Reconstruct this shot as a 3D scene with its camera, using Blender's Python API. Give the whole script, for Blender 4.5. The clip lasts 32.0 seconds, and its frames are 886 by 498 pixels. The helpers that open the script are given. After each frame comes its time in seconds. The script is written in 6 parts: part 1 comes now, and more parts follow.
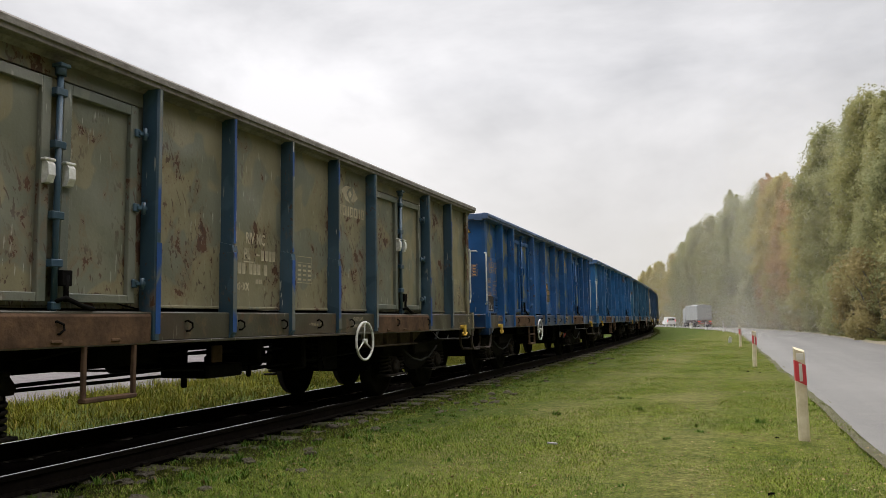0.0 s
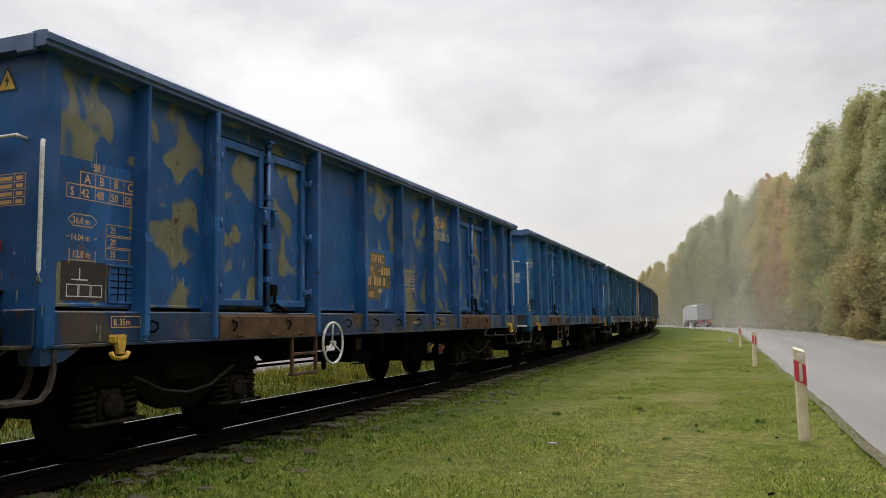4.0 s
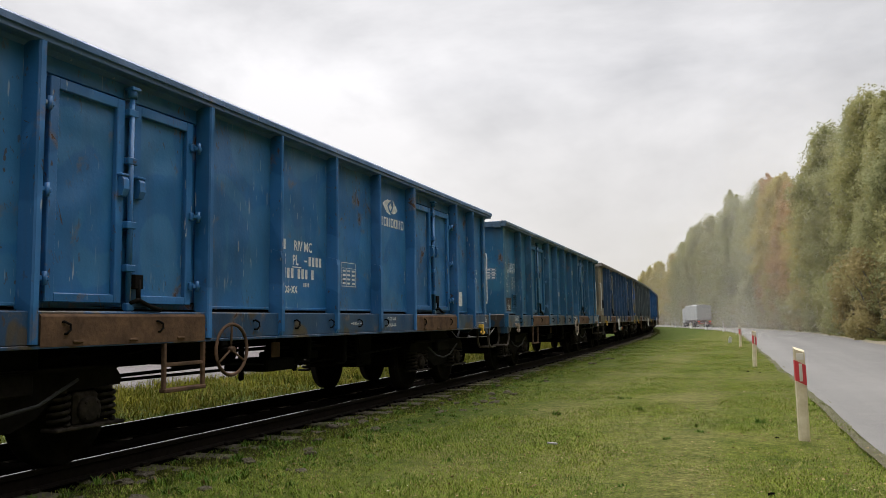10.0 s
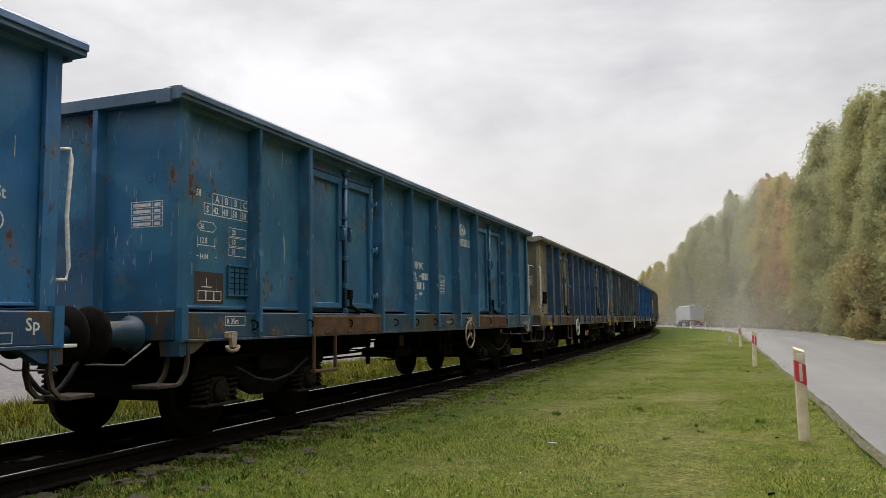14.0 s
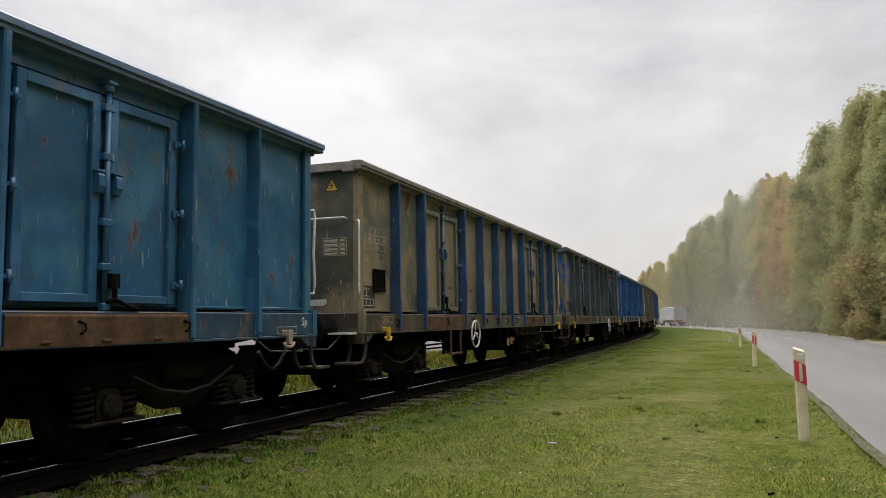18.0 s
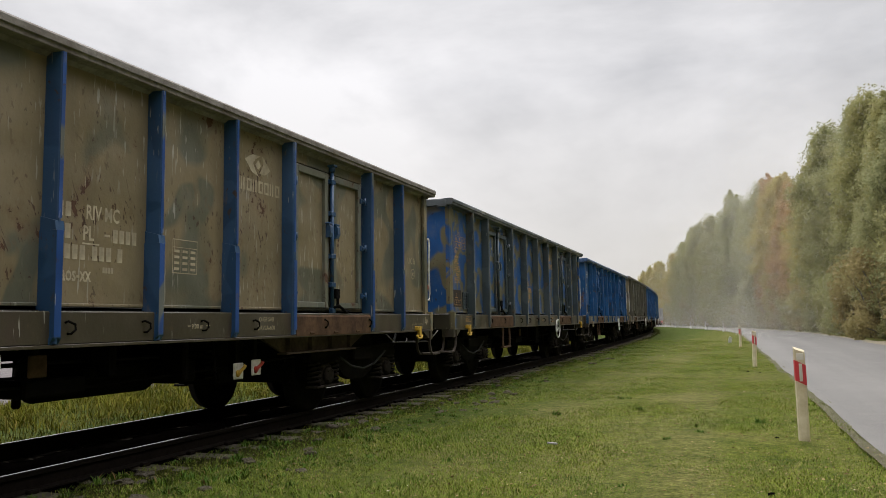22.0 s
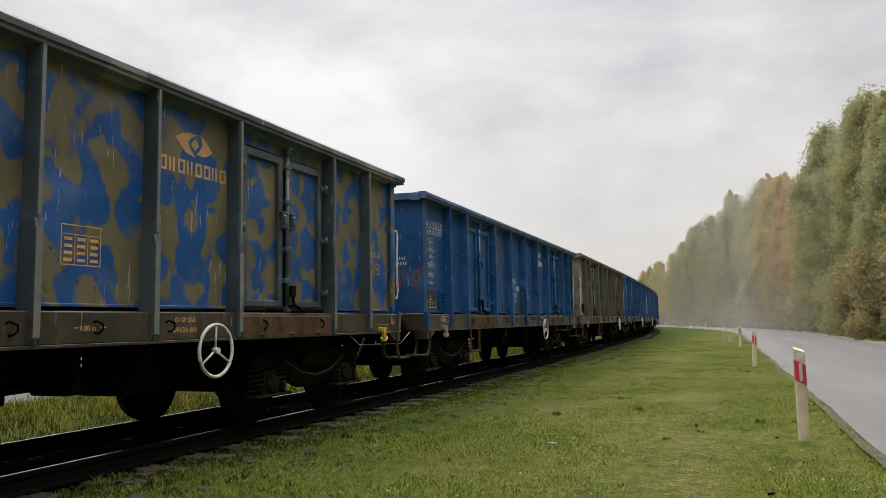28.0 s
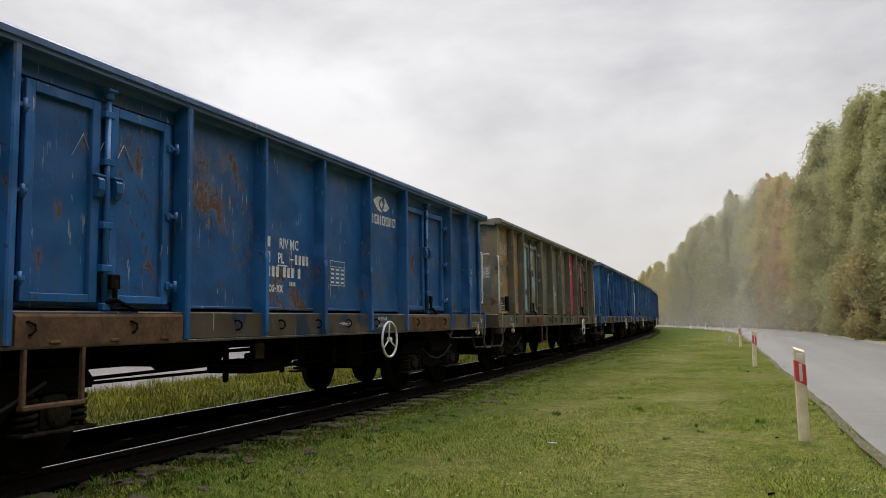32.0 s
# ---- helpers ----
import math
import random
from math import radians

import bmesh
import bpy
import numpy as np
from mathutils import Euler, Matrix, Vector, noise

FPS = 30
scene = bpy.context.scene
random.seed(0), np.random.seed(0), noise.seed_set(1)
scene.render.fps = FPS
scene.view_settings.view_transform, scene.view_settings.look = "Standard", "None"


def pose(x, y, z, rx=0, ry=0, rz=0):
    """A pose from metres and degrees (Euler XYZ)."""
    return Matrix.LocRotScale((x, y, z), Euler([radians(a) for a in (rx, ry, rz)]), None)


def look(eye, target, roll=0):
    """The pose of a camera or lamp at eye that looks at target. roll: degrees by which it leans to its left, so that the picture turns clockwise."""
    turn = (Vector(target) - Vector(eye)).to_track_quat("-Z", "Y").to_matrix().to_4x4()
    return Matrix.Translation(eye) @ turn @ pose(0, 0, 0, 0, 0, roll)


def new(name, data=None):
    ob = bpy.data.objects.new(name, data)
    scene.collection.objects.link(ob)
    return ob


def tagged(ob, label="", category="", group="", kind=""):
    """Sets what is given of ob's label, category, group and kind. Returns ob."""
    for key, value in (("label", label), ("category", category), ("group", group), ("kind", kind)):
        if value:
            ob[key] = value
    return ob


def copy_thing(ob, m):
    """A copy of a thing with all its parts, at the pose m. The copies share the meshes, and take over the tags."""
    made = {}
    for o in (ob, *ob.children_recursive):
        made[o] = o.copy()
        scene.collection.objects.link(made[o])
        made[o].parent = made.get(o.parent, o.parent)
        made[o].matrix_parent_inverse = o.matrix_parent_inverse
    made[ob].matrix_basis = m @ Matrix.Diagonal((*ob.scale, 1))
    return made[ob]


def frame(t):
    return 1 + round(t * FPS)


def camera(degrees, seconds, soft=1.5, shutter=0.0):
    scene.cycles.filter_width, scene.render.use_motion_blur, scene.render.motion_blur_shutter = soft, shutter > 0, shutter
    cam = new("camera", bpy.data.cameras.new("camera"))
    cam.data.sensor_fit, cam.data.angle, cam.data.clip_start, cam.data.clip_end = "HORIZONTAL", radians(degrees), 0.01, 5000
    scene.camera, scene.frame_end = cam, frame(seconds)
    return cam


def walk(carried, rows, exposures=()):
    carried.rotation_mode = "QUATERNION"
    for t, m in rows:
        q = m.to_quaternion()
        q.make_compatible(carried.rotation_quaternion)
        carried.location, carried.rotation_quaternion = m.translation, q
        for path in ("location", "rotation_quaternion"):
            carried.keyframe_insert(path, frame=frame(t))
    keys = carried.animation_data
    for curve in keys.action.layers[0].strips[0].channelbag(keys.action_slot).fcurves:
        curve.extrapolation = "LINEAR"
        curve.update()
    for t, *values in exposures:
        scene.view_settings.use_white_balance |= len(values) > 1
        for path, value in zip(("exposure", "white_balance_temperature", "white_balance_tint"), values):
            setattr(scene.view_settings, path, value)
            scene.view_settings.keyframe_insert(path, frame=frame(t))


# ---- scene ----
cam = camera(2 * math.degrees(math.atan(784 / 1365.3)), 32.0, 0.5)
VIEW = pose(0, 0, 1.141, 90 + 5.364, 0, 20.822) @ pose(0, 0, 0, 0, 0, -0.87)
walk(cam, [(0.0, VIEW), (32.0, VIEW)], [(0.0, 0.0), (11.0, 0.0), (22.0, -0.07), (32.0, -0.08)])

# ---- world, sun ----
world = bpy.data.worlds.new("overcast_sky")
scene.world = world
world.use_nodes = True
wn, wl = world.node_tree.nodes, world.node_tree.links
wn.clear()
w_out, w_bg = wn.new("ShaderNodeOutputWorld"), wn.new("ShaderNodeBackground")
w_sky = wn.new("ShaderNodeTexSky")
w_sky.sky_type, w_sky.sun_disc = "NISHITA", False
w_sky.sun_elevation, w_sky.sun_rotation = radians(50), radians(-61)
w_co, w_map = wn.new("ShaderNodeTexCoord"), wn.new("ShaderNodeMapping")
w_map.inputs["Scale"].default_value = (1.0, 1.0, 2.2)
w_map.inputs["Location"].default_value = (0.35, 0.1, 0.2)
w_n1, w_n2 = wn.new("ShaderNodeTexNoise"), wn.new("ShaderNodeTexNoise")
w_n1.inputs["Scale"].default_value, w_n1.inputs["Detail"].default_value = 1.7, 6
w_n1.inputs["Roughness"].default_value, w_n1.inputs["Distortion"].default_value = 0.55, 0.3
w_n2.inputs["Scale"].default_value, w_n2.inputs["Detail"].default_value = 5.0, 8
w_mixn = wn.new("ShaderNodeMath")
w_mixn.operation, w_mixn.inputs[1].default_value = "MULTIPLY_ADD", 0.36
w_ramp = wn.new("ShaderNodeValToRGB")
w_ramp.color_ramp.elements[0].position, w_ramp.color_ramp.elements[0].color = 0.53, (0.54, 0.54, 0.56, 1)
w_ramp.color_ramp.elements[1].position, w_ramp.color_ramp.elements[1].color = 0.84, (0.93, 0.915, 0.93, 1)
# an overcast sky grows brighter towards its zenith
w_sep, w_gain = wn.new("ShaderNodeSeparateXYZ"), wn.new("ShaderNodeMapRange")
w_gain.inputs["From Min"].default_value, w_gain.inputs["From Max"].default_value = 0.42, 0.88
w_gain.inputs["To Min"].default_value, w_gain.inputs["To Max"].default_value = 1.0, 7.2
w_mul = wn.new("ShaderNodeVectorMath")
w_mul.operation = "SCALE"
w_low = wn.new("ShaderNodeMapRange")
w_low.inputs["From Min"].default_value, w_low.inputs["From Max"].default_value = 0.0, 0.30
w_warm = wn.new("ShaderNodeMix")
w_warm.data_type = "RGBA"
w_warm.inputs["A"].default_value = (0.69, 0.655, 0.61, 1)
w_soft = wn.new("ShaderNodeMath")
w_soft.operation, w_soft.inputs[1].default_value = "MULTIPLY_ADD", 0.85
w_soft.inputs[2].default_value = 0.15
w_add = wn.new("ShaderNodeMix")
w_add.data_type, w_add.blend_type = "RGBA", "ADD"
w_add.inputs["Factor"].default_value = 0.004
wl.new(w_co.outputs["Generated"], w_map.inputs["Vector"])
wl.new(w_map.outputs["Vector"], w_n1.inputs["Vector"])
wl.new(w_map.outputs["Vector"], w_n2.inputs["Vector"])
wl.new(w_n2.outputs["Fac"], w_mixn.inputs[0])
wl.new(w_n1.outputs["Fac"], w_mixn.inputs[2])
wl.new(w_mixn.outputs[0], w_ramp.inputs["Fac"])
wl.new(w_co.outputs["Generated"], w_sep.inputs[0])
wl.new(w_sep.outputs["Z"], w_gain.inputs["Value"])
wl.new(w_sep.outputs["Z"], w_low.inputs["Value"])
wl.new(w_low.outputs["Result"], w_soft.inputs[0])
wl.new(w_soft.outputs[0], w_warm.inputs["Factor"])
wl.new(w_ramp.outputs["Color"], w_warm.inputs["B"])
# and towards the hidden sun
w_dot, w_side, w_both = wn.new("ShaderNodeVectorMath"), wn.new("ShaderNodeMapRange"), wn.new("ShaderNodeMath")
w_dot.operation, w_dot.inputs[1].default_value = "DOT_PRODUCT", (-0.38, 0.88, 0.28)
w_side.inputs["From Min"].default_value, w_side.inputs["From Max"].default_value = -0.9, 1.0
w_side.inputs["To Min"].default_value, w_side.inputs["To Max"].default_value = 0.32, 1.08
w_both.operation = "MULTIPLY"
wl.new(w_co.outputs["Generated"], w_dot.inputs[0])
wl.new(w_dot.outputs["Value"], w_side.inputs["Value"])
wl.new(w_warm.outputs["Result"], w_mul.inputs[0])
wl.new(w_gain.outputs["Result"], w_both.inputs[0])
wl.new(w_side.outputs["Result"], w_both.inputs[1])
wl.new(w_both.outputs[0], w_mul.inputs["Scale"])
wl.new(w_mul.outputs["Vector"], w_add.inputs["A"])
wl.new(w_sky.outputs["Color"], w_add.inputs["B"])
wl.new(w_add.outputs["Result"], w_bg.inputs["Color"])
w_bg.inputs["Strength"].default_value = 1.0
wl.new(w_bg.outputs["Background"], w_out.inputs["Surface"])

sun_data = bpy.data.lights.new("sun", "SUN")
sun_data.energy, sun_data.angle, sun_data.color = 0.9, radians(55), (1.0, 0.96, 0.9)
sun = new("sun", sun_data)
sun.matrix_world = look((0, 0, 0), (0.66, -0.36, -0.9))


# ---- materials ----
class Nodes:
    """Short hand for node materials."""

    def __init__(self, name):
        self.mat = bpy.data.materials.new(name)
        self.mat.use_nodes = True
        self.t = self.mat.node_tree
        self.bsdf = self.t.nodes["Principled BSDF"]
        self.co = self.t.nodes.new("ShaderNodeTexCoord").outputs["Object"]

    def link(self, a, b):
        self.t.links.new(a, b)

    def moved(self, scale=(1, 1, 1), loc=(0, 0, 0), by=None):
        m = self.t.nodes.new("ShaderNodeMapping")
        m.inputs["Scale"].default_value, m.inputs["Location"].default_value = scale, loc
        self.link(by or self.co, m.inputs["Vector"])
        return m.outputs["Vector"]

    def noise(self, scale, detail=4, rough=0.55, vec=None, dist=0.0):
        n = self.t.nodes.new("ShaderNodeTexNoise")
        n.inputs["Scale"].default_value, n.inputs["Detail"].default_value = scale, detail
        n.inputs["Roughness"].default_value, n.inputs["Distortion"].default_value = rough, dist
        self.link(vec or self.co, n.inputs["Vector"])
        return n.outputs["Fac"]

    def ramp(self, fac, a, b, lo=0.0, hi=1.0):
        m = self.t.nodes.new("ShaderNodeMapRange")
        for key, v in (("From Min", a), ("From Max", b), ("To Min", lo), ("To Max", hi)):
            m.inputs[key].default_value = v
        self.link(fac, m.inputs["Value"])
        return m.outputs["Result"]

    def calc(self, op, a, b):
        m = self.t.nodes.new("ShaderNodeMath")
        m.operation = op
        for i, v in enumerate((a, b)):
            if isinstance(v, (int, float)):
                m.inputs[i].default_value = v
            else:
                self.link(v, m.inputs[i])
        return m.outputs[0]

    def mix(self, fac, a, b, blend="MIX"):
        m = self.t.nodes.new("ShaderNodeMix")
        m.data_type, m.blend_type = "RGBA", blend
        for key, v in (("Factor", fac), ("A", a), ("B", b)):
            if isinstance(v, (int, float)):
                m.inputs[key].default_value = v
            elif isinstance(v, tuple):
                m.inputs[key].default_value = (*v, 1)
            else:
                self.link(v, m.inputs[key])
        return m.outputs["Result"]

    def done(self, color, rough=0.7, bump=None, depth=0.01, strength=0.5, metal=0.0, gloss=0.3):
        self.bsdf.inputs["Specular IOR Level"].default_value = gloss
        for key, v in (("Base Color", color), ("Roughness", rough), ("Metallic", metal)):
            if isinstance(v, tuple):
                self.bsdf.inputs[key].default_value = (*v, 1)
            elif isinstance(v, (int, float)):
                self.bsdf.inputs[key].default_value = v
            else:
                self.link(v, self.bsdf.inputs[key])
        if bump is not None:
            n = self.t.nodes.new("ShaderNodeBump")
            n.inputs["Strength"].default_value, n.inputs["Distance"].default_value = strength, depth
            self.link(bump, n.inputs["Height"])
            self.link(n.outputs["Normal"], self.bsdf.inputs["Normal"])
        return self.mat


def paint(name, base, second, cover, seed, scars=0.5, rust=0.5, size=1.5, soft=0.012):
    """Worn wagon paint: two coats, fading, scratches, rust where it has flaked."""
    n = Nodes(name)
    at = n.moved(loc=(seed * 3.7, seed * 5.3, seed * 1.9))
    thin = n.moved(scale=(34.0, 34.0, 4.2), loc=(seed * 2.3, seed, 0))
    flake = n.moved(scale=(1.0, 1.0, 0.7), loc=(seed * 1.3, seed * 4.1, 2.0))
    blot = n.noise(size, 1.2 if soft > 0.03 else 2.5, 0.4, n.moved(scale=(1, 1, 0.85), loc=(seed, seed * 2, 0)), 0.7)
    c = n.mix(n.ramp(blot, cover - soft, cover + soft), base, second)
    fade = n.noise(0.8, 5, 0.6, at)
    c = n.mix(n.ramp(fade, 0.35, 0.7), c, n.mix(1.0, c, (0.72, 0.75, 0.76), "MULTIPLY"))
    grey = tuple(1.25 * v + 0.02 for v in base)
    c = n.mix(n.ramp(n.noise(2.6, 6, 0.65, at), 0.52, 0.85, 0.0, 0.35), c, grey)
    # grime washed down the sheets
    wash = n.noise(1.2, 5, 0.6, n.moved(scale=(5.0, 5.0, 0.5), loc=(seed, 2.0, seed)))
    c = n.mix(n.ramp(wash, 0.48, 0.80, 0.0, 0.26), c, (0.060, 0.050, 0.036))
    # pale thin drips and scuffs, in groups
    worn = n.ramp(n.noise(1.3, 2, 0.5, n.moved(loc=(seed * 4.4, seed, 7.0))), 0.44, 0.60)
    drip = n.ramp(n.noise(1.0, 2, 0.5, thin), 0.690 - 0.030 * scars, 0.715 - 0.025 * scars, 0.0, 0.65)
    c = n.mix(n.calc("MULTIPLY", worn, drip), c, (0.42, 0.41, 0.36))
    # flaked places gather in groups; each has a brown halo and a dark core
    group = n.noise(0.75, 3, 0.6, n.moved(loc=(seed * 6.1, seed, 4.0)))
    lift = n.calc("MULTIPLY", n.calc("SUBTRACT", group, 0.5), 0.55)
    spot = n.calc("ADD", n.noise(4.2, 8, 0.66, flake, 0.4), lift)
    edge = 0.735 - 0.065 * rust
    c = n.mix(n.ramp(spot, edge - 0.09, edge, 0.0, 0.55), c, (0.15, 0.095, 0.050))
    core = n.ramp(spot, edge, edge + 0.012)
    c = n.mix(core, c, n.mix(n.noise(14, 4, 0.6, at), (0.032, 0.017, 0.011), (0.125, 0.055, 0.026)))
    # small dark chips and slanting scratches
    near = n.ramp(group, 0.46, 0.58)
    chip = n.ramp(n.noise(19, 3, 0.55, n.moved(scale=(1, 1, 0.5), loc=(seed, 3.0, seed))), 0.665 - 0.03 * rust, 0.68 - 0.03 * rust)
    slant = n.t.nodes.new("ShaderNodeMapping")
    slant.inputs["Rotation"].default_value = (0.38, 0, 0)
    slant.vector_type = "TEXTURE"
    slant.inputs["Scale"].default_value = (0.33, 0.085, 0.42)
    slant.inputs["Location"].default_value = (seed, seed * 2.7, seed)
    n.link(n.co, slant.inputs["Vector"])
    scratch = n.ramp(n.noise(2.2, 3, 0.6, slant.outputs["Vector"], 0.8), 0.675 - 0.035 * rust, 0.69 - 0.035 * rust)
    marks = n.calc("MULTIPLY", n.calc("MAXIMUM", chip, scratch), near)
    c = n.mix(n.calc("MULTIPLY", marks, 0.9), c, n.mix(n.noise(5, 2, 0.5, at), (0.020, 0.014, 0.011), (0.10, 0.045, 0.024)))
    rough = n.calc("ADD", n.ramp(fade, 0.3, 0.7, 0.30, 0.46), n.calc("MULTIPLY", core, 0.3))
    relief = n.calc("ADD", n.calc("MULTIPLY", n.noise(0.9, 2, 0.5, at), 2.0), n.calc("MULTIPLY", n.noise(26, 4, 0.6, at), 0.03))
    relief = n.calc("SUBTRACT", relief, n.calc("MULTIPLY", core, 0.03))
    return n.done(c, rough, relief, 0.10, 0.8, 0.0, 0.50)


def rusty(name, a, b, seed=0.0, rough=0.85):
    n = Nodes(name)
    at = n.moved(loc=(seed, seed * 2, seed))
    c = n.mix(n.ramp(n.noise(4, 6, 0.65, at), 0.35, 0.68), a, b)
    c = n.mix(n.ramp(n.noise(23, 4, 0.6, at), 0.45, 0.75, 0.0, 0.6), c, tuple(v * 0.4 for v in a))
    return n.done(c, rough, n.noise(30, 4, 0.6, at), 0.008, 0.5, 0.0, 0.06)


def plain(name, a, b, rough=0.6, scale=9.0, metal=0.0):
    n = Nodes(name)
    c = n.mix(n.ramp(n.noise(scale, 5, 0.6), 0.35, 0.7), a, b)
    return n.done(c, rough, n.noise(scale * 4, 3, 0.6), 0.004, 0.4, metal)


BLUE, OLIVE = (0.022, 0.098, 0.30), (0.215, 0.190, 0.115)
# underframe steel, blackened beyond its own colour to hold the shade beneath wagons
M_BLACK = rusty("shade_black_steel", (0.0035, 0.0032, 0.003), (0.007, 0.006, 0.005))
M_BOGIE = rusty("greasy_bogie_steel", (0.013, 0.011, 0.009), (0.044, 0.036, 0.029), 4.0)
M_WHEEL = rusty("dark_wheel_steel", (0.007, 0.006, 0.0055), (0.016, 0.013, 0.011), 4.4)
M_RUST = rusty("rusted_sill", (0.125, 0.075, 0.045), (0.050, 0.032, 0.022), 2.0)
M_STEP = rusty("rusted_step_iron", (0.125, 0.075, 0.048), (0.06, 0.04, 0.028), 5.0)
M_WHITE = plain("chipped_white_paint", (0.66, 0.66, 0.63), (0.42, 0.40, 0.35), 0.5, 22)
M_YELLOW = plain("chipped_yellow_paint", (0.56, 0.36, 0.045), (0.34, 0.20, 0.04), 0.5, 16)
M_GREYHOOK = plain("bare_grey_iron", (0.34, 0.27, 0.21), (0.2, 0.15, 0.11), 0.6, 16)
M_STEPGREY = rusty("worn_step_iron", (0.085, 0.070, 0.058), (0.030, 0.024, 0.020), 7.0)
M_STENCIL = plain("white_stencil_paint", (0.66, 0.66, 0.63), (0.38, 0.39, 0.38), 0.6, 14)
M_TAN = plain("tan_stencil_paint", (0.56, 0.34, 0.15), (0.40, 0.24, 0.11), 0.6, 8)
M_CREAM = plain("faded_cream_stencil_paint", (0.46, 0.40, 0.28), (0.27, 0.23, 0.16), 0.6, 7)
M_FIELD = plain("faded_ochre_field", (0.150, 0.105, 0.045), (0.095, 0.085, 0.050), 0.6, 4)
M_BEAM = rusty("brown_truss_steel", (0.105, 0.080, 0.058), (0.045, 0.033, 0.025), 8.0)
M_DARKPATCH = plain("dark_brown_label_ground", (0.030, 0.024, 0.020), (0.05, 0.035, 0.028), 0.7, 6)
M_RED = plain("red_enamel", (0.45, 0.05, 0.03), (0.30, 0.035, 0.03), 0.5, 10)
M_ROOFGREY = rusty("weathered_top_rail", (0.26, 0.245, 0.22), (0.14, 0.12, 0.10), 3.0, 0.65)
M_POSTFACE = plain("worn_lit_post_face", (0.115, 0.125, 0.12), (0.20, 0.195, 0.17), 0.6, 5)
M_DIMBAR = rusty("grimy_white_bar", (0.30, 0.29, 0.27), (0.12, 0.11, 0.10), 3.0)
M_HOSE = plain("rubber_hose", (0.018, 0.018, 0.018), (0.03, 0.03, 0.03), 0.7)
M_CHALK = plain("chalk", (0.45, 0.47, 0.48), (0.3, 0.32, 0.34), 0.9, 40)


# ---- mesh tools ----
def _unit_chamfer():
    """The faces of a box with cut edges: three vertices a corner, one on each face."""
    ids, at = {}, []
    for sx in (-1, 1):
        for sy in (-1, 1):
            for sz in (-1, 1):
                for a in range(3):
                    ids[sx, sy, sz, a] = len(at)
                    at.append(((sx, sy, sz), a))
    faces = []

    def key(a, sa, b, sb, c, sc, f):
        s = [0, 0, 0]
        s[a], s[b], s[c] = sa, sb, sc
        return ids[s[0], s[1], s[2], f]

    for a in range(3):
        b, c = (a + 1) % 3, (a + 2) % 3
        for sa in (-1, 1):
            ring = [key(a, sa, b, sb, c, sc, a) for sb, sc in ((-1, -1), (1, -1), (1, 1), (-1, 1))]
            faces.append(ring if sa > 0 else ring[::-1])
            for sb in (-1, 1):
                ring = [key(a, sa, b, sb, c, -1, a), key(a, sa, b, sb, c, -1, b), key(a, sa, b, sb, c, 1, b), key(a, sa, b, sb, c, 1, a)]
                faces.append(ring if sa * sb > 0 else ring[::-1])
    for sx in (-1, 1):
        for sy in (-1, 1):
            for sz in (-1, 1):
                ring = [ids[sx, sy, sz, a] for a in range(3)]
                faces.append(ring if sx * sy * sz > 0 else ring[::-1])
    return at, faces


CH_AT, CH_FACES = _unit_chamfer()


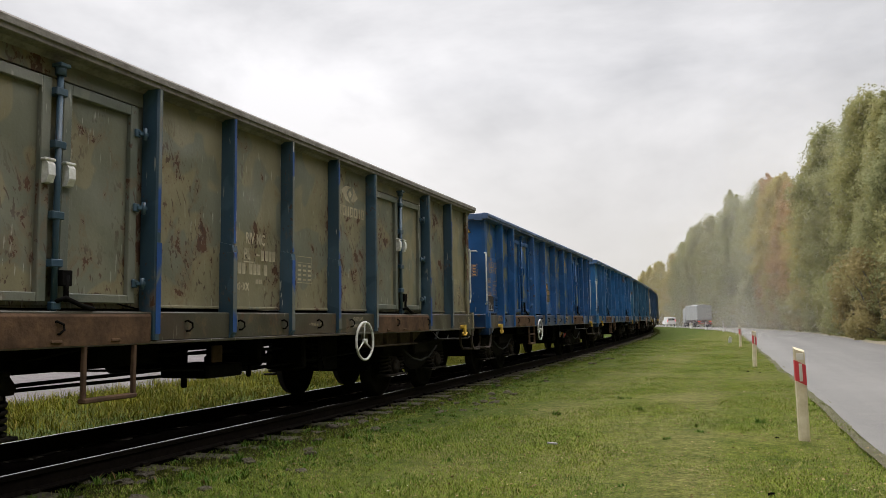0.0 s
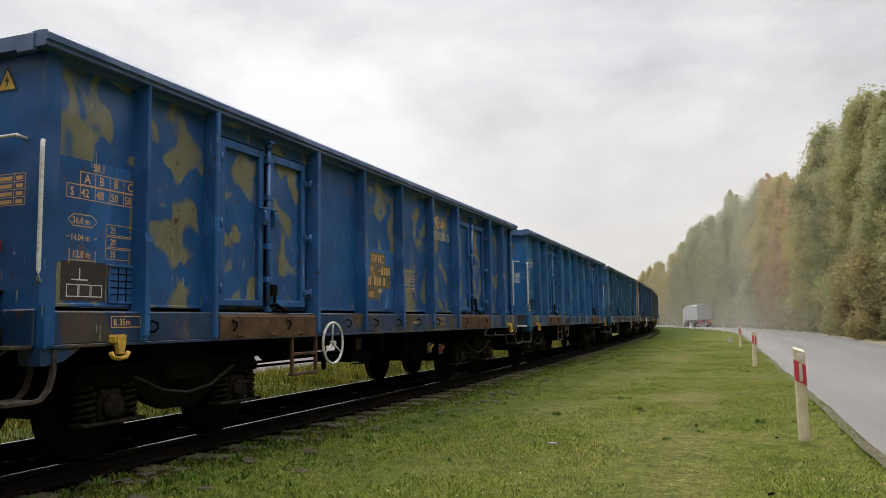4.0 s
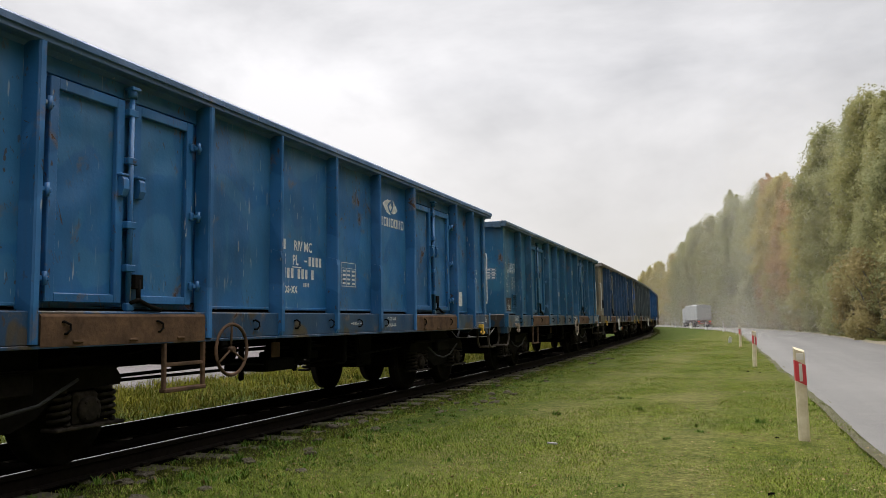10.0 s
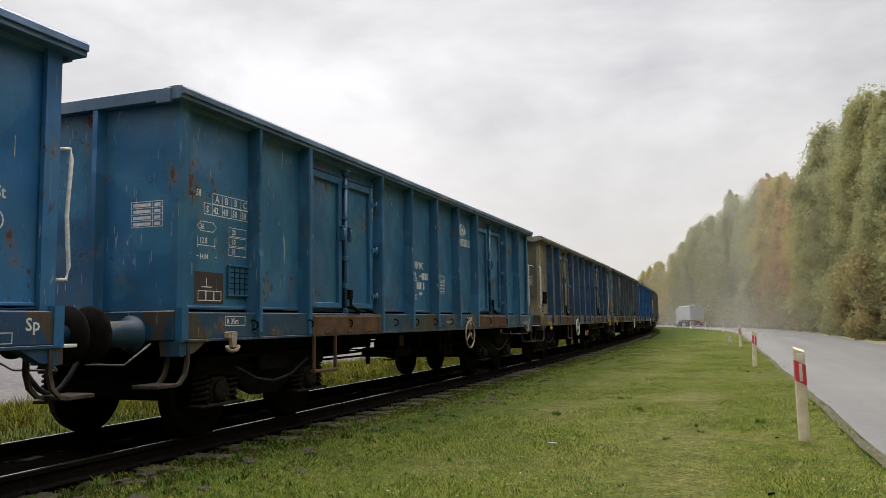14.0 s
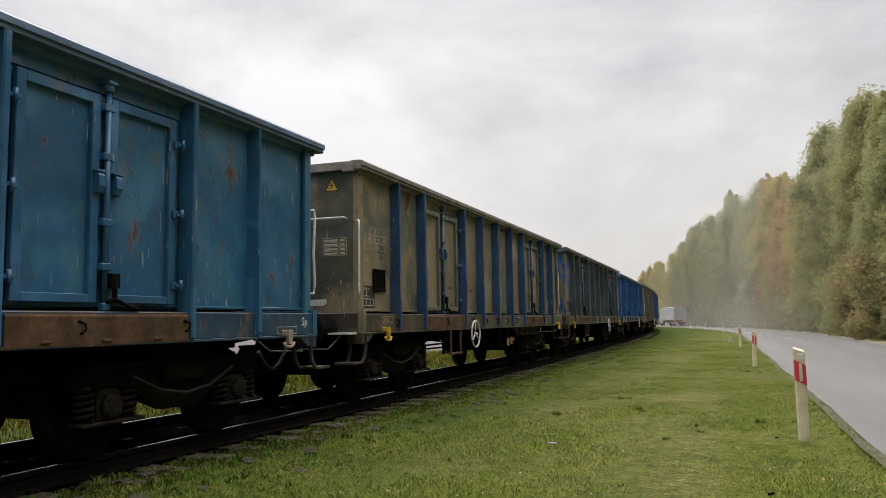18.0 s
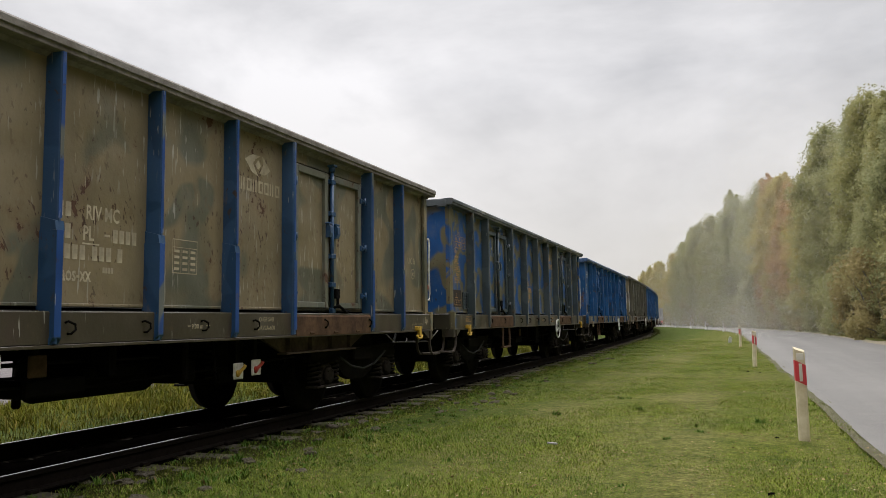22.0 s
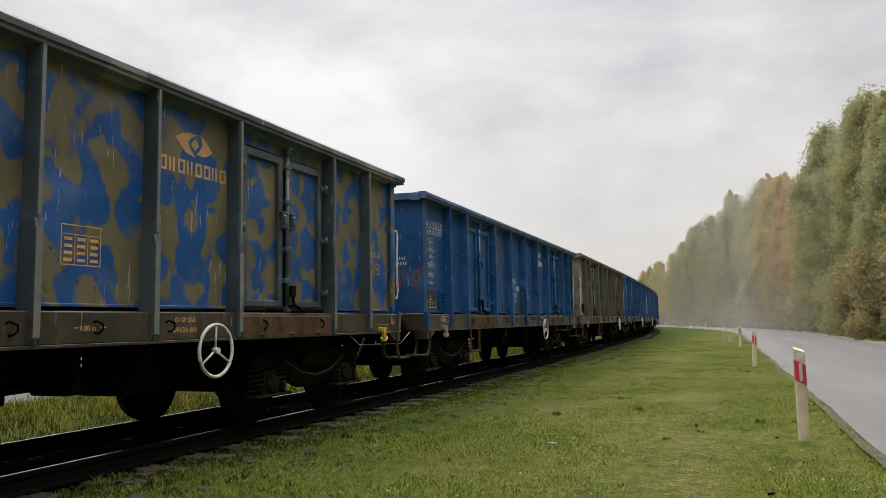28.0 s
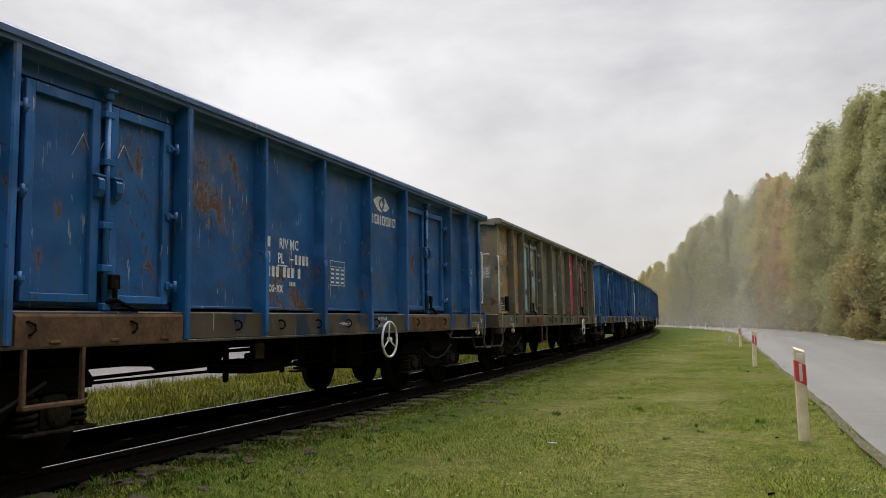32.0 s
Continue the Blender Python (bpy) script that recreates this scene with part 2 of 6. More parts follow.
class Mesh:
    """Vertices and faces of one part, gathered piece by piece."""

    def __init__(self):
        self.v, self.f, self.smooth = [], [], []

    def put(self, verts, faces, smooth=False):
        k = len(self.v)
        self.v += [tuple(p) for p in verts]
        self.f += [tuple(i + k for i in f) for f in faces]
        self.smooth += [smooth] * len(faces)
        return self

    def box(self, x0, x1, y0, y1, z0, z1, c=0.006):
        lo, hi = (x0, y0, z0), (x1, y1, z1)
        c = min(c, 0.45 * min(hi[i] - lo[i] for i in range(3)))
        verts = []
        for s, a in CH_AT:
            verts.append([(hi[i] if s[i] > 0 else lo[i]) - (0 if i == a else s[i] * c) for i in range(3)])
        return self.put(verts, CH_FACES)

    def prism(self, pts, axis, a, b):
        """A polygon, given in the two other axes in order, drawn out from a to b along axis 0, 1 or 2."""
        n = len(pts)
        area = sum(pts[i][0] * pts[(i + 1) % n][1] - pts[(i + 1) % n][0] * pts[i][1] for i in range(n))
        if area < 0:
            pts = pts[::-1]
        if axis == 1:
            pts = pts[::-1]

        def at(p, h):
            q = list(p)
            q.insert(axis, h)
            return q

        verts = [at(p, a) for p in pts] + [at(p, b) for p in pts]
        faces = [tuple(range(n))[::-1], tuple(range(n, 2 * n))]
        faces += [(i, (i + 1) % n, n + (i + 1) % n, n + i) for i in range(n)]
        return self.put(verts, faces)

    def tube(self, pts, r, n=8, caps=True, closed=False):
        """A round bar along a line of points."""
        pts = [Vector(p) for p in pts]
        m, verts, faces = len(pts), [], []
        for i, p in enumerate(pts):
            d = (pts[(i + 1) % m] if closed or i + 1 < m else p) - (pts[i - 1] if closed or i else p)
            d.normalize()
            u = d.cross(Vector((0, 0, 1)) if abs(d.z) < 0.9 else Vector((1, 0, 0))).normalized()
            w = d.cross(u)
            verts += [p + (u * math.cos(k * math.tau / n) + w * math.sin(k * math.tau / n)) * r for k in range(n)]
        for i in range(m if closed else m - 1):
            j = (i + 1) % m
            faces += [(i * n + k, i * n + (k + 1) % n, j * n + (k + 1) % n, j * n + k) for k in range(n)]
        self.put(verts, faces, True)
        if caps and not closed:
            k = len(self.v) - m * n
            self.f += [tuple(range(k + n - 1, k - 1, -1)), tuple(range(k + (m - 1) * n, k + m * n))]
            self.smooth += [False, False]
        return self

    def ring(self, c, axis, big, r, n=28, k=8):
        pts = []
        for i in range(n):
            a = i * math.tau / n
            p = [big * math.cos(a), big * math.sin(a)]
            p.insert(axis, 0)
            pts.append(Vector(c) + Vector(p))
        return self.tube(pts, r, k, closed=True)

    def lathe(self, prof, n=24, axis=0, c=(0, 0, 0)):
        """A round body from pairs of place along the axis and radius."""
        verts, faces = [], []
        for h, r in prof:
            for k in range(n):
                a = k * math.tau / n
                p = [r * math.cos(a), r * math.sin(a)]
                p.insert(axis, h)
                verts.append([c[i] + p[i] for i in range(3)])
        for i in range(len(prof) - 1):
            for k in range(n):
                q = (i * n + k, i * n + (k + 1) % n, (i + 1) * n + (k + 1) % n, (i + 1) * n + k)
                faces.append(q if axis != 1 else q[::-1])
        flat = [tuple(range(n))[::-1], tuple(range((len(prof) - 1) * n, len(prof) * n))]
        faces += flat if axis != 1 else [f[::-1] for f in flat]
        self.put(verts, faces, True)
        self.smooth[-1] = self.smooth[-2] = False
        return self

    def turned(self, m):
        out = Mesh()
        out.v, out.f, out.smooth = [tuple(m @ Vector(p)) for p in self.v], list(self.f), list(self.smooth)
        return out

    def join(self, other):
        k = len(self.v)
        self.v += other.v
        self.f += [tuple(i + k for i in f) for f in other.f]
        self.smooth += other.smooth
        return self

    def data(self, name):
        me = bpy.data.meshes.new(name)
        me.from_pydata(self.v, [], self.f)
        me.polygons.foreach_set("use_smooth", self.smooth)
        me.update()
        return me


SHARED = {}


def part(name, make, material, parent, label="", key=None, at=None):
    """Link one mesh object under a thing or a part; key: parts with the same key share one mesh."""
    if key is not None and key in SHARED:
        me = SHARED[key]
    else:
        me = (make() if callable(make) else make).data(name)
        me.materials.append(None)
        if key is not None:
            SHARED[key] = me
    ob = new(name, me)
    ob.parent = parent
    ob.material_slots[0].link = "OBJECT"
    ob.material_slots[0].material = material
    if at is not None:
        ob.matrix_basis = at
    if label:
        ob["label"] = label
    return ob


def thing(name, label, category, group="", m=None, kind=""):
    ob = new(name)
    if m is not None:
        ob.matrix_basis = m
    return tagged(ob, label, category, group, kind)


GLYPHS = {}


def letters(words):
    """The outline faces of some words, one unit high, from the built-in font."""
    if words not in GLYPHS:
        cu = bpy.data.curves.new("words", "FONT")
        cu.body, cu.size, cu.resolution_u, cu.offset = words, 1.0, 2, 0.018
        ob = new("words", cu)
        bpy.context.view_layer.update()
        me = bpy.data.meshes.new_from_object(ob.evaluated_get(bpy.context.evaluated_depsgraph_get()))
        GLYPHS[words] = ([v.co.copy() for v in me.vertices], [tuple(p.vertices) for p in me.polygons])
        bpy.data.objects.remove(ob)
        bpy.data.curves.remove(cu)
        bpy.data.meshes.remove(me)
    return GLYPHS[words]


class Sign(Mesh):
    """Flat marks on a wagon's side (across along y) or end (across along x)."""

    def __init__(self, face, side=True):
        self.v, self.f, self.smooth = [], [], []
        self.face, self.side = face, side

    def at(self, u, z, h=0.0):
        return (self.face + h, u, z) if self.side else (u, self.face - h, z)

    def quad(self, u0, u1, z0, z1, h=0.002):
        return self.put([self.at(u0, z0, h), self.at(u1, z0, h), self.at(u1, z1, h), self.at(u0, z1, h)], [(0, 1, 2, 3)])

    def outline(self, u0, u1, z0, z1, w=0.008, h=0.002):
        self.quad(u0, u1, z0, z0 + w, h).quad(u0, u1, z1 - w, z1, h)
        return self.quad(u0, u0 + w, z0 + w, z1 - w, h).quad(u1 - w, u1, z0 + w, z1 - w, h)

    def poly(self, pts, h=0.002):
        return self.put([self.at(u, z, h) for u, z in pts], [tuple(range(len(pts)))])

    def words(self, text, u, z, size, wide=1.0, h=0.003):
        v, f = letters(text)
        return self.put([self.at(u + p.x * size * wide, z + p.y * size, h) for p in v], f)

    def bars(self, u, z, size, pattern, h=0.003):
        """Plain bars in the place of figures."""
        for k in pattern:
            for _ in range(k):
                self.quad(u + size * 0.10, u + size * 0.34, z, z + size * 0.68, h)
                u += size * 0.50
            if not k:
                u += size * 0.35
        return self


# ---- the track's line: straight past the camera, then bending left ----
BEND = ((8.08, 0.0010), (55.0, 0.0017), (100.0, 0.0040))
S_STEP, S_MIN, S_MAX = 0.5, -80.0, 330.0


def _line():
    x, y, a, rows, s = -6.124, S_MIN, 0.0, [], S_MIN
    while s <= S_MAX:
        rows.append((x, y, a))
        k = 0.0
        for start, curve in BEND:
            if s >= start:
                k = curve
        a += k * S_STEP
        x, y, s = x - math.sin(a) * S_STEP, y + math.cos(a) * S_STEP, s + S_STEP
    return rows


LINE = _line()


def track(s, lat=0.0):
    """Place and heading of a point s metres along the line, lat metres to its right."""
    q = (s - S_MIN) / S_STEP
    i = min(max(int(q), 0), len(LINE) - 2)
    f = q - i
    x, y, a = (LINE[i][j] * (1 - f) + LINE[i + 1][j] * f for j in range(3))
    return x + lat * math.cos(a), y + lat * math.sin(a), a


TRACK_XS = [float(q) for q in np.interp(np.arange(-80.0, 260.0, 0.5), [r[1] for r in LINE], [r[0] for r in LINE])]


def track_x(y):
    q = (min(max(y, -80.0), 259.0) + 80.0) * 2.0
    i = min(int(q), len(TRACK_XS) - 2)
    return TRACK_XS[i] + (TRACK_XS[i + 1] - TRACK_XS[i]) * (q - i)


def edge_x(y):
    """The road's edge towards the track."""
    return 1.24 - 0.016 * (min(max(y, -60.0), 60.0) - 9.3) - 0.0015 * max(y - 60.0, 0.0) ** 2


def road_z(y):
    return -0.2 - 0.0035 * min(max(y - 10.0, 0.0), 110.0)


def ground_z(x, y):
    a, b = track_x(y) + 1.6, edge_x(y) - 0.2
    f = min(max((x - a) / max(b - a, 0.5), 0.0), 1.0)
    return -0.20 * (1 - f) + road_z(y) * f


# ---- wagons ----
def layout(*posts):
    """Posts along a side, the bays between them and the two door openings."""
    p = (-6.36, *posts, 6.36)
    bays = tuple((p[k], p[k + 1]) for k in range(10) if k not in (2, 7))
    return posts, bays, ((p[2], p[3]), (p[7], p[8]))


LAYOUTS = {
    "wide": layout(-5.43, -4.48, -2.52, -1.27, 0.0, 1.27, 2.52, 4.48, 5.43),
    "narrow": layout(-5.24, -4.20, -2.18, -1.09, 0.0, 1.09, 2.18, 4.20, 5.24),
    "even": layout(-5.31, -4.31, -2.42, -1.17, 0.03, 1.25, 2.46, 4.42, 5.41),
    "late": layout(-5.33, -4.38, -2.52, -1.27, 0.0, 1.27, 2.52, 4.48, 5.43),
}
BAYS = LAYOUTS["wide"][1]
TURN = pose(0, 0, 0, 0, 0, 180)
FACE = 1.295


def inward(mesh, dx=-0.045):
    """A piece set back with the side sheets."""
    mesh.v = [(x + dx, y, z) for x, y, z in mesh.v]
    return mesh


def set_back(fn):
    return lambda *a: inward(fn(*a))


def squeezed(mesh):
    """Marks drawn closer together, for the wagons with narrower bays."""
    mesh.v = [(x, y * 0.87 if abs(y) < 2.6 else y, z) for x, y, z in mesh.v]
    return mesh




def panel_mesh(y0, y1):
    m = Mesh().box(FACE - 0.03, FACE, y0 + 0.004, y1 - 0.004, 1.30, 3.215, 0.004)
    m.box(FACE - 0.03, FACE + 0.022, y0 + 0.07, y1 - 0.07, 1.296, 1.325, 0.006)
    return m


def post_mesh(y, door):
    w = 0.034 if door else 0.019
    m = Mesh().prism([(1.285, y - w - 0.014), (1.43, y - w), (1.445, y - w + 0.012), (1.445, y + w - 0.012), (1.43, y + w), (1.285, y + w + 0.014)], 2, 1.02, 3.224)
    if not door:
        m.prism([(1.285, y - 0.048), (1.452, y - 0.032), (1.452, y + 0.032), (1.285, y + 0.048)], 2, 1.06, 1.86)
        m.prism([(1.29, 1.86), (1.452, 1.86), (1.44, 1.93), (1.29, 1.97)], 1, y - 0.04, y + 0.04)
        m.prism([(1.338, 0.985), (1.40, 0.985), (1.452, 1.065), (1.338, 1.065)], 1, y - 0.041, y + 0.041)
    return m


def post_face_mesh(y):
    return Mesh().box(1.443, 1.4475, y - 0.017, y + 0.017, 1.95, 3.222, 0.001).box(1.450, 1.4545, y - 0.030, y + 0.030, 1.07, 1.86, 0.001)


@set_back
def leaf_mesh(y0, y1):
    return Mesh().box(1.312, 1.338, y0 + 0.02, y1 - 0.02, 1.34, 3.02, 0.004)


@set_back
def leaf_frame_mesh(y0, y1):
    m = Mesh()
    m.box(1.336, 1.385, y0, y0 + 0.085, 1.33, 3.03).box(1.336, 1.385, y1 - 0.085, y1, 1.33, 3.03)
    m.box(1.336, 1.383, y0 + 0.083, y1 - 0.083, 2.945, 3.03).box(1.336, 1.383, y0 + 0.083, y1 - 0.083, 1.33, 1.40)
    return m


@set_back
def liner_mesh(a, b):
    """The sheet behind and above a pair of doors."""
    return Mesh().box(1.290, 1.306, a, b, 1.285, 3.218, 0.003).box(1.304, 1.332, a + 0.05, b - 0.05, 3.06, 3.218, 0.004)


@set_back
def hinge_mesh(y, z):
    m = Mesh().box(1.37, 1.425, y - 0.06, y + 0.05, z - 0.018, z + 0.018)
    m.tube([(1.425, y, z - 0.05), (1.425, y, z + 0.05)], 0.018, 8)
    m.box(1.385, 1.41, y - 0.09, y - 0.03, z - 0.035, z + 0.035)
    return m


@set_back
def rod_mesh(y):
    m = Mesh().tube([(1.405, y, 1.16), (1.405, y, 3.08)], 0.024, 10)
    m.tube([(1.405, y, 3.06), (1.405, y, 3.14)], 0.042, 10).box(1.36, 1.46, y - 0.05, y + 0.05, 3.12, 3.15)
    m.box(1.38, 1.435, y - 0.04, y + 0.045, 1.27, 1.33).tube([(1.43, y - 0.05, 1.21), (1.43, y + 0.06, 1.23)], 0.02, 8)
    return m


@set_back
def bracket_mesh(y, z):
    return Mesh().box(1.338, 1.432, y - 0.055, y + 0.055, z - 0.03, z + 0.03)


@set_back
def latch_mesh(y, z):
    m = Mesh().prism([(1.38, z - 0.09), (1.43, z - 0.085), (1.455, z - 0.03), (1.45, z + 0.05), (1.42, z + 0.085), (1.38, z + 0.085)], 1, y - 0.032, y + 0.032)
    return m.box(1.385, 1.44, y - 0.05, y + 0.05, z + 0.078, z + 0.1, 0.006)


@set_back
def lever_mesh(y, z):
    m = Mesh().tube([(1.42, y, z), (1.47, y + 0.05, z + 0.03), (1.46, y + 0.22, z - 0.03), (1.45, y + 0.34, z - 0.05)], 0.018, 8)
    m.box(1.38, 1.45, y + 0.03, y + 0.13, z + 0.12, z + 0.24).tube([(1.44, y + 0.08, z), (1.44, y + 0.08, z + 0.2)], 0.02, 8)
    return m


def sill_mesh():
    m = Mesh().box(1.345, 1.412, -6.42, 6.42, 1.01, 1.262, 0.01)
    m.box(1.30, 1.425, -6.42, 6.42, 0.985, 1.012, 0.004)
    return m


def door_sill_mesh(y0, y1):
    m = Mesh().prism([(1.40, 0.998), (1.428, 0.998), (1.432, 1.22), (1.40, 1.255)], 1, y0 + 0.06, y1 - 0.06)
    for k in range(3):
        y = y0 + 0.4 + 0.58 * k
        m.box(1.428, 1.442, y - 0.05, y + 0.05, 1.02, 1.045)
    return m


def top_rail_mesh():
    prof = [(1.25, 3.222), (1.43, 3.222), (1.442, 3.228), (1.442, 3.262), (1.462, 3.268), (1.462, 3.318), (1.445, 3.338), (1.36, 3.345), (1.25, 3.335)]
    m = Mesh().prism(prof, 1, -6.53, 6.575)
    m.prism([(1.26, 3.17), (1.34, 3.224), (1.26, 3.224)], 1, -6.38, 6.38)
    return m


def end_rail_mesh():
    prof = [(-6.53, 3.222), (-6.38, 3.222), (-6.38, 3.338), (-6.522, 3.338), (-6.53, 3.333)]
    m = Mesh().prism(prof, 0, -1.298, 1.298)
    m.box(1.16, 1.33, -6.545, -6.50, 3.19, 3.33, 0.006).box(-1.33, -1.16, -6.545, -6.50, 3.19, 3.33, 0.006)
    return m


def end_wall_mesh():
    return Mesh().box(-1.31, 1.31, -6.425, -6.395, 1.28, 3.22, 0.004)


def end_post_mesh(x):
    return Mesh().prism([(x - 0.06, -6.42), (x - 0.03, -6.52), (x + 0.03, -6.52), (x + 0.06, -6.42)], 2, 1.04, 3.222)


def corner_post_mesh(s):
    m = Mesh().prism([(s * 1.27, -6.432), (s * 1.345, -6.432), (s * 1.352, -6.36), (s * 1.352, -6.29), (s * 1.31, -6.29), (s * 1.31, -6.39), (s * 1.27, -6.39)], 2, 1.0, 3.222)
    m.prism([(s * 1.345, -6.45), (s * 1.425, -6.45), (s * 1.425, -6.36), (s * 1.345, -6.36)], 2, 0.99, 1.30)
    return m


def headstock_mesh():
    m = Mesh().box(-1.34, 1.34, -6.47, -6.30, 1.0, 1.279, 0.012)
    m.prism([(-6.46, 1.0), (-6.34, 1.0), (-6.38, 0.86), (-6.44, 0.86)], 0, 1.18, 1.40)
    m.prism([(-6.46, 1.0), (-6.34, 1.0), (-6.38, 0.86), (-6.44, 0.86)], 0, -1.40, -1.18)
    return m


def buffer_mesh(x):
    return Mesh().lathe([(-6.46, 0.17), (-6.49, 0.17), (-6.50, 0.125), (-6.76, 0.115), (-6.765, 0.095), (-6.96, 0.09)], 24, 1, (x, 0, 1.07))


def buffer_plate_mesh(x):
    return Mesh().lathe([(-6.95, 0.10), (-6.965, 0.245), (-6.985, 0.25), (-7.01, 0.235), (-7.018, 0.10)], 32, 1, (x, 0, 1.07))


def coupling_mesh():
    m = Mesh().box(-0.06, 0.06, -6.75, -6.4, 1.0, 1.12, 0.02)
    m.tube([(0, -6.72, 1.05), (0, -6.84, 1.1), (0, -6.9, 1.02), (0, -6.84, 0.94)], 0.035, 8)
    return m


def hose_mesh():
    pts = [(0.30 - 0.02 * k, -6.44 - 0.068 * k, 0.96 - 0.40 * math.sin(math.pi * k / 9) - 0.005 * k) for k in range(9)]
    return Mesh().tube(pts, 0.026, 8)


def end_rail_bar_mesh():
    return Mesh().tube([(0.60, -6.43, 2.56), (0.60, -6.52, 2.57), (1.17, -6.52, 2.57), (1.17, -6.43, 2.56)], 0.014, 8)


def corner_bar_mesh():
    pts = [(1.30, -6.43, 2.50), (1.32, -6.55, 2.52), (1.33, -6.56, 2.44), (1.33, -6.53, 2.0), (1.33, -6.56, 1.6), (1.32, -6.55, 1.50), (1.30, -6.43, 1.50)]
    return Mesh().tube(pts, 0.016, 8)


def front_bar_mesh():
    return Mesh().tube([(1.33, -6.42, 2.53), (1.375, -6.47, 2.52), (1.378, -6.475, 2.46), (1.378, -6.475, 1.56), (1.375, -6.47, 1.49), (1.33, -6.42, 1.48)], 0.016, 8)


def corner_step_mesh():
    return Mesh().box(1.15, 1.43, -6.76, -6.50, 0.595, 0.628, 0.006)


def step_strap_mesh(x):
    """A bent flat strap that carries the corner step."""
    strap = [(-6.36, 0.99), (-6.36, 0.80), (-6.39, 0.70), (-6.45, 0.635), (-6.54, 0.615), (-6.54, 0.592), (-6.44, 0.610), (-6.36, 0.685), (-6.325, 0.80), (-6.325, 0.99)]
    return Mesh().prism(strap, 0, x, x + 0.035)


def corner_gusset_mesh():
    return Mesh().prism([(-6.46, 1.0), (-6.06, 1.0), (-6.26, 0.885), (-6.42, 0.865), (-6.46, 0.865)], 0, 1.30, 1.408)


def grab_bar_mesh():
    return Mesh().tube([(0.55, -6.42, 0.98), (0.6, -6.72, 0.80), (1.05, -6.74, 0.80), (1.12, -6.5, 0.98)], 0.010, 8)


def foot_plate_mesh():
    return Mesh().box(1.0, 1.34, -6.66, -6.47, 0.985, 1.012, 0.004)


def tow_hook_mesh(y):
    m = Mesh().box(1.40, 1.49, y - 0.06, y + 0.065, 1.00, 1.075, 0.015)
    m.prism([(y - 0.05, 1.07), (y + 0.05, 1.07), (y + 0.03, 0.92), (y - 0.03, 0.92)], 0, 1.455, 1.495)
    m.tube([(1.475, y - 0.095, 0.935), (1.475, y - 0.07, 0.895), (1.475, y, 0.885), (1.475, y + 0.07, 0.895), (1.475, y + 0.095, 0.935)], 0.019, 8)
    return m


def marker_mesh():
    return Mesh().prism([(0.46, 1.375), (0.90, 1.375), (0.93, 1.40), (0.93, 1.46), (0.46, 1.46)], 1, -6.62, -6.56)


def shelf_mesh():
    m = Mesh().box(0.50, 0.98, -6.74, -6.42, 1.40, 1.425, 0.006)
    return m.prism([(-6.43, 1.26), (-6.43, 1.40), (-6.70, 1.40)], 0, 0.70, 0.73)


@set_back
def card_holder_mesh():
    m = Mesh().box(1.34, 1.358, -5.93, -5.56, 1.37, 1.665, 0.004)
    m.box(1.352, 1.372, -5.945, -5.545, 1.655, 1.68).box(1.352, 1.37, -5.94, -5.92, 1.365, 1.66).box(1.352, 1.37, -5.57, -5.55, 1.365, 1.66)
    m.box(1.352, 1.37, -5.94, -5.55, 1.355, 1.375)
    return m


@set_back
def card_grid_mesh():
    m = Mesh()
    for k in range(1, 4):
        m.box(1.357, 1.363, -5.92 + 0.088 * k, -5.912 + 0.088 * k, 1.375, 1.655, 0.001)
    for k in range(1, 5):
        m.box(1.357, 1.363, -5.92, -5.57, 1.375 + 0.056 * k, 1.382 + 0.056 * k, 0.001)
    return m


def ring_mesh():
    return Mesh().tube([(1.412, -0.03, 0.035), (1.44, -0.028, 0.045), (1.448, 0.03, 0.02), (1.448, 0.035, -0.02), (1.44, 0.0, -0.05), (1.412, -0.01, -0.05)], 0.010, 6)


def brake_wheel_mesh(y, z):
    m = Mesh().ring((1.50, y, z), 0, 0.245, 0.017, 36, 8)
    for k in range(3):
        a = math.pi / 2 + 2.1 + k * math.tau / 3
        m.tube([(1.49, y, z), (1.50, y + 0.245 * math.cos(a), z + 0.245 * math.sin(a))], 0.011, 8)
    m.tube([(1.47, y, z), (1.53, y, z)], 0.03, 10)
    return m


def brake_shaft_mesh(y, z):
    return Mesh().tube([(1.2, y, z), (1.475, y, z)], 0.02, 8).box(1.22, 1.42, y - 0.05, y + 0.05, z + 0.03, 1.0, 0.01)


def side_step_mesh(y, w, rung):
    m = Mesh().box(1.385, 1.425, y, y + 0.035, 0.58, 1.0, 0.006).box(1.385, 1.425, y + w - 0.035, y + w, 0.58, 1.0, 0.006)
    m.box(1.365, 1.44, y, y + w, 0.555, 0.592, 0.008)
    return m.box(1.385, 1.42, y + 0.03, y + w - 0.03, 0.78, 0.815, 0.006) if rung else m


def truss_mesh():
    """A ribbed girder hung under the rear door."""
    m = Mesh().prism([(1.85, 0.985), (4.36, 0.985), (3.93, 0.81), (2.28, 0.81)], 0, 1.18, 1.215)
    for k in range(4):
        m.box(1.212, 1.27, 2.35 + 0.5 * k, 2.375 + 0.5 * k, 0.82, 0.985, 0.003)
    return m.box(1.16, 1.30, 2.25, 3.96, 0.79, 0.81, 0.004)


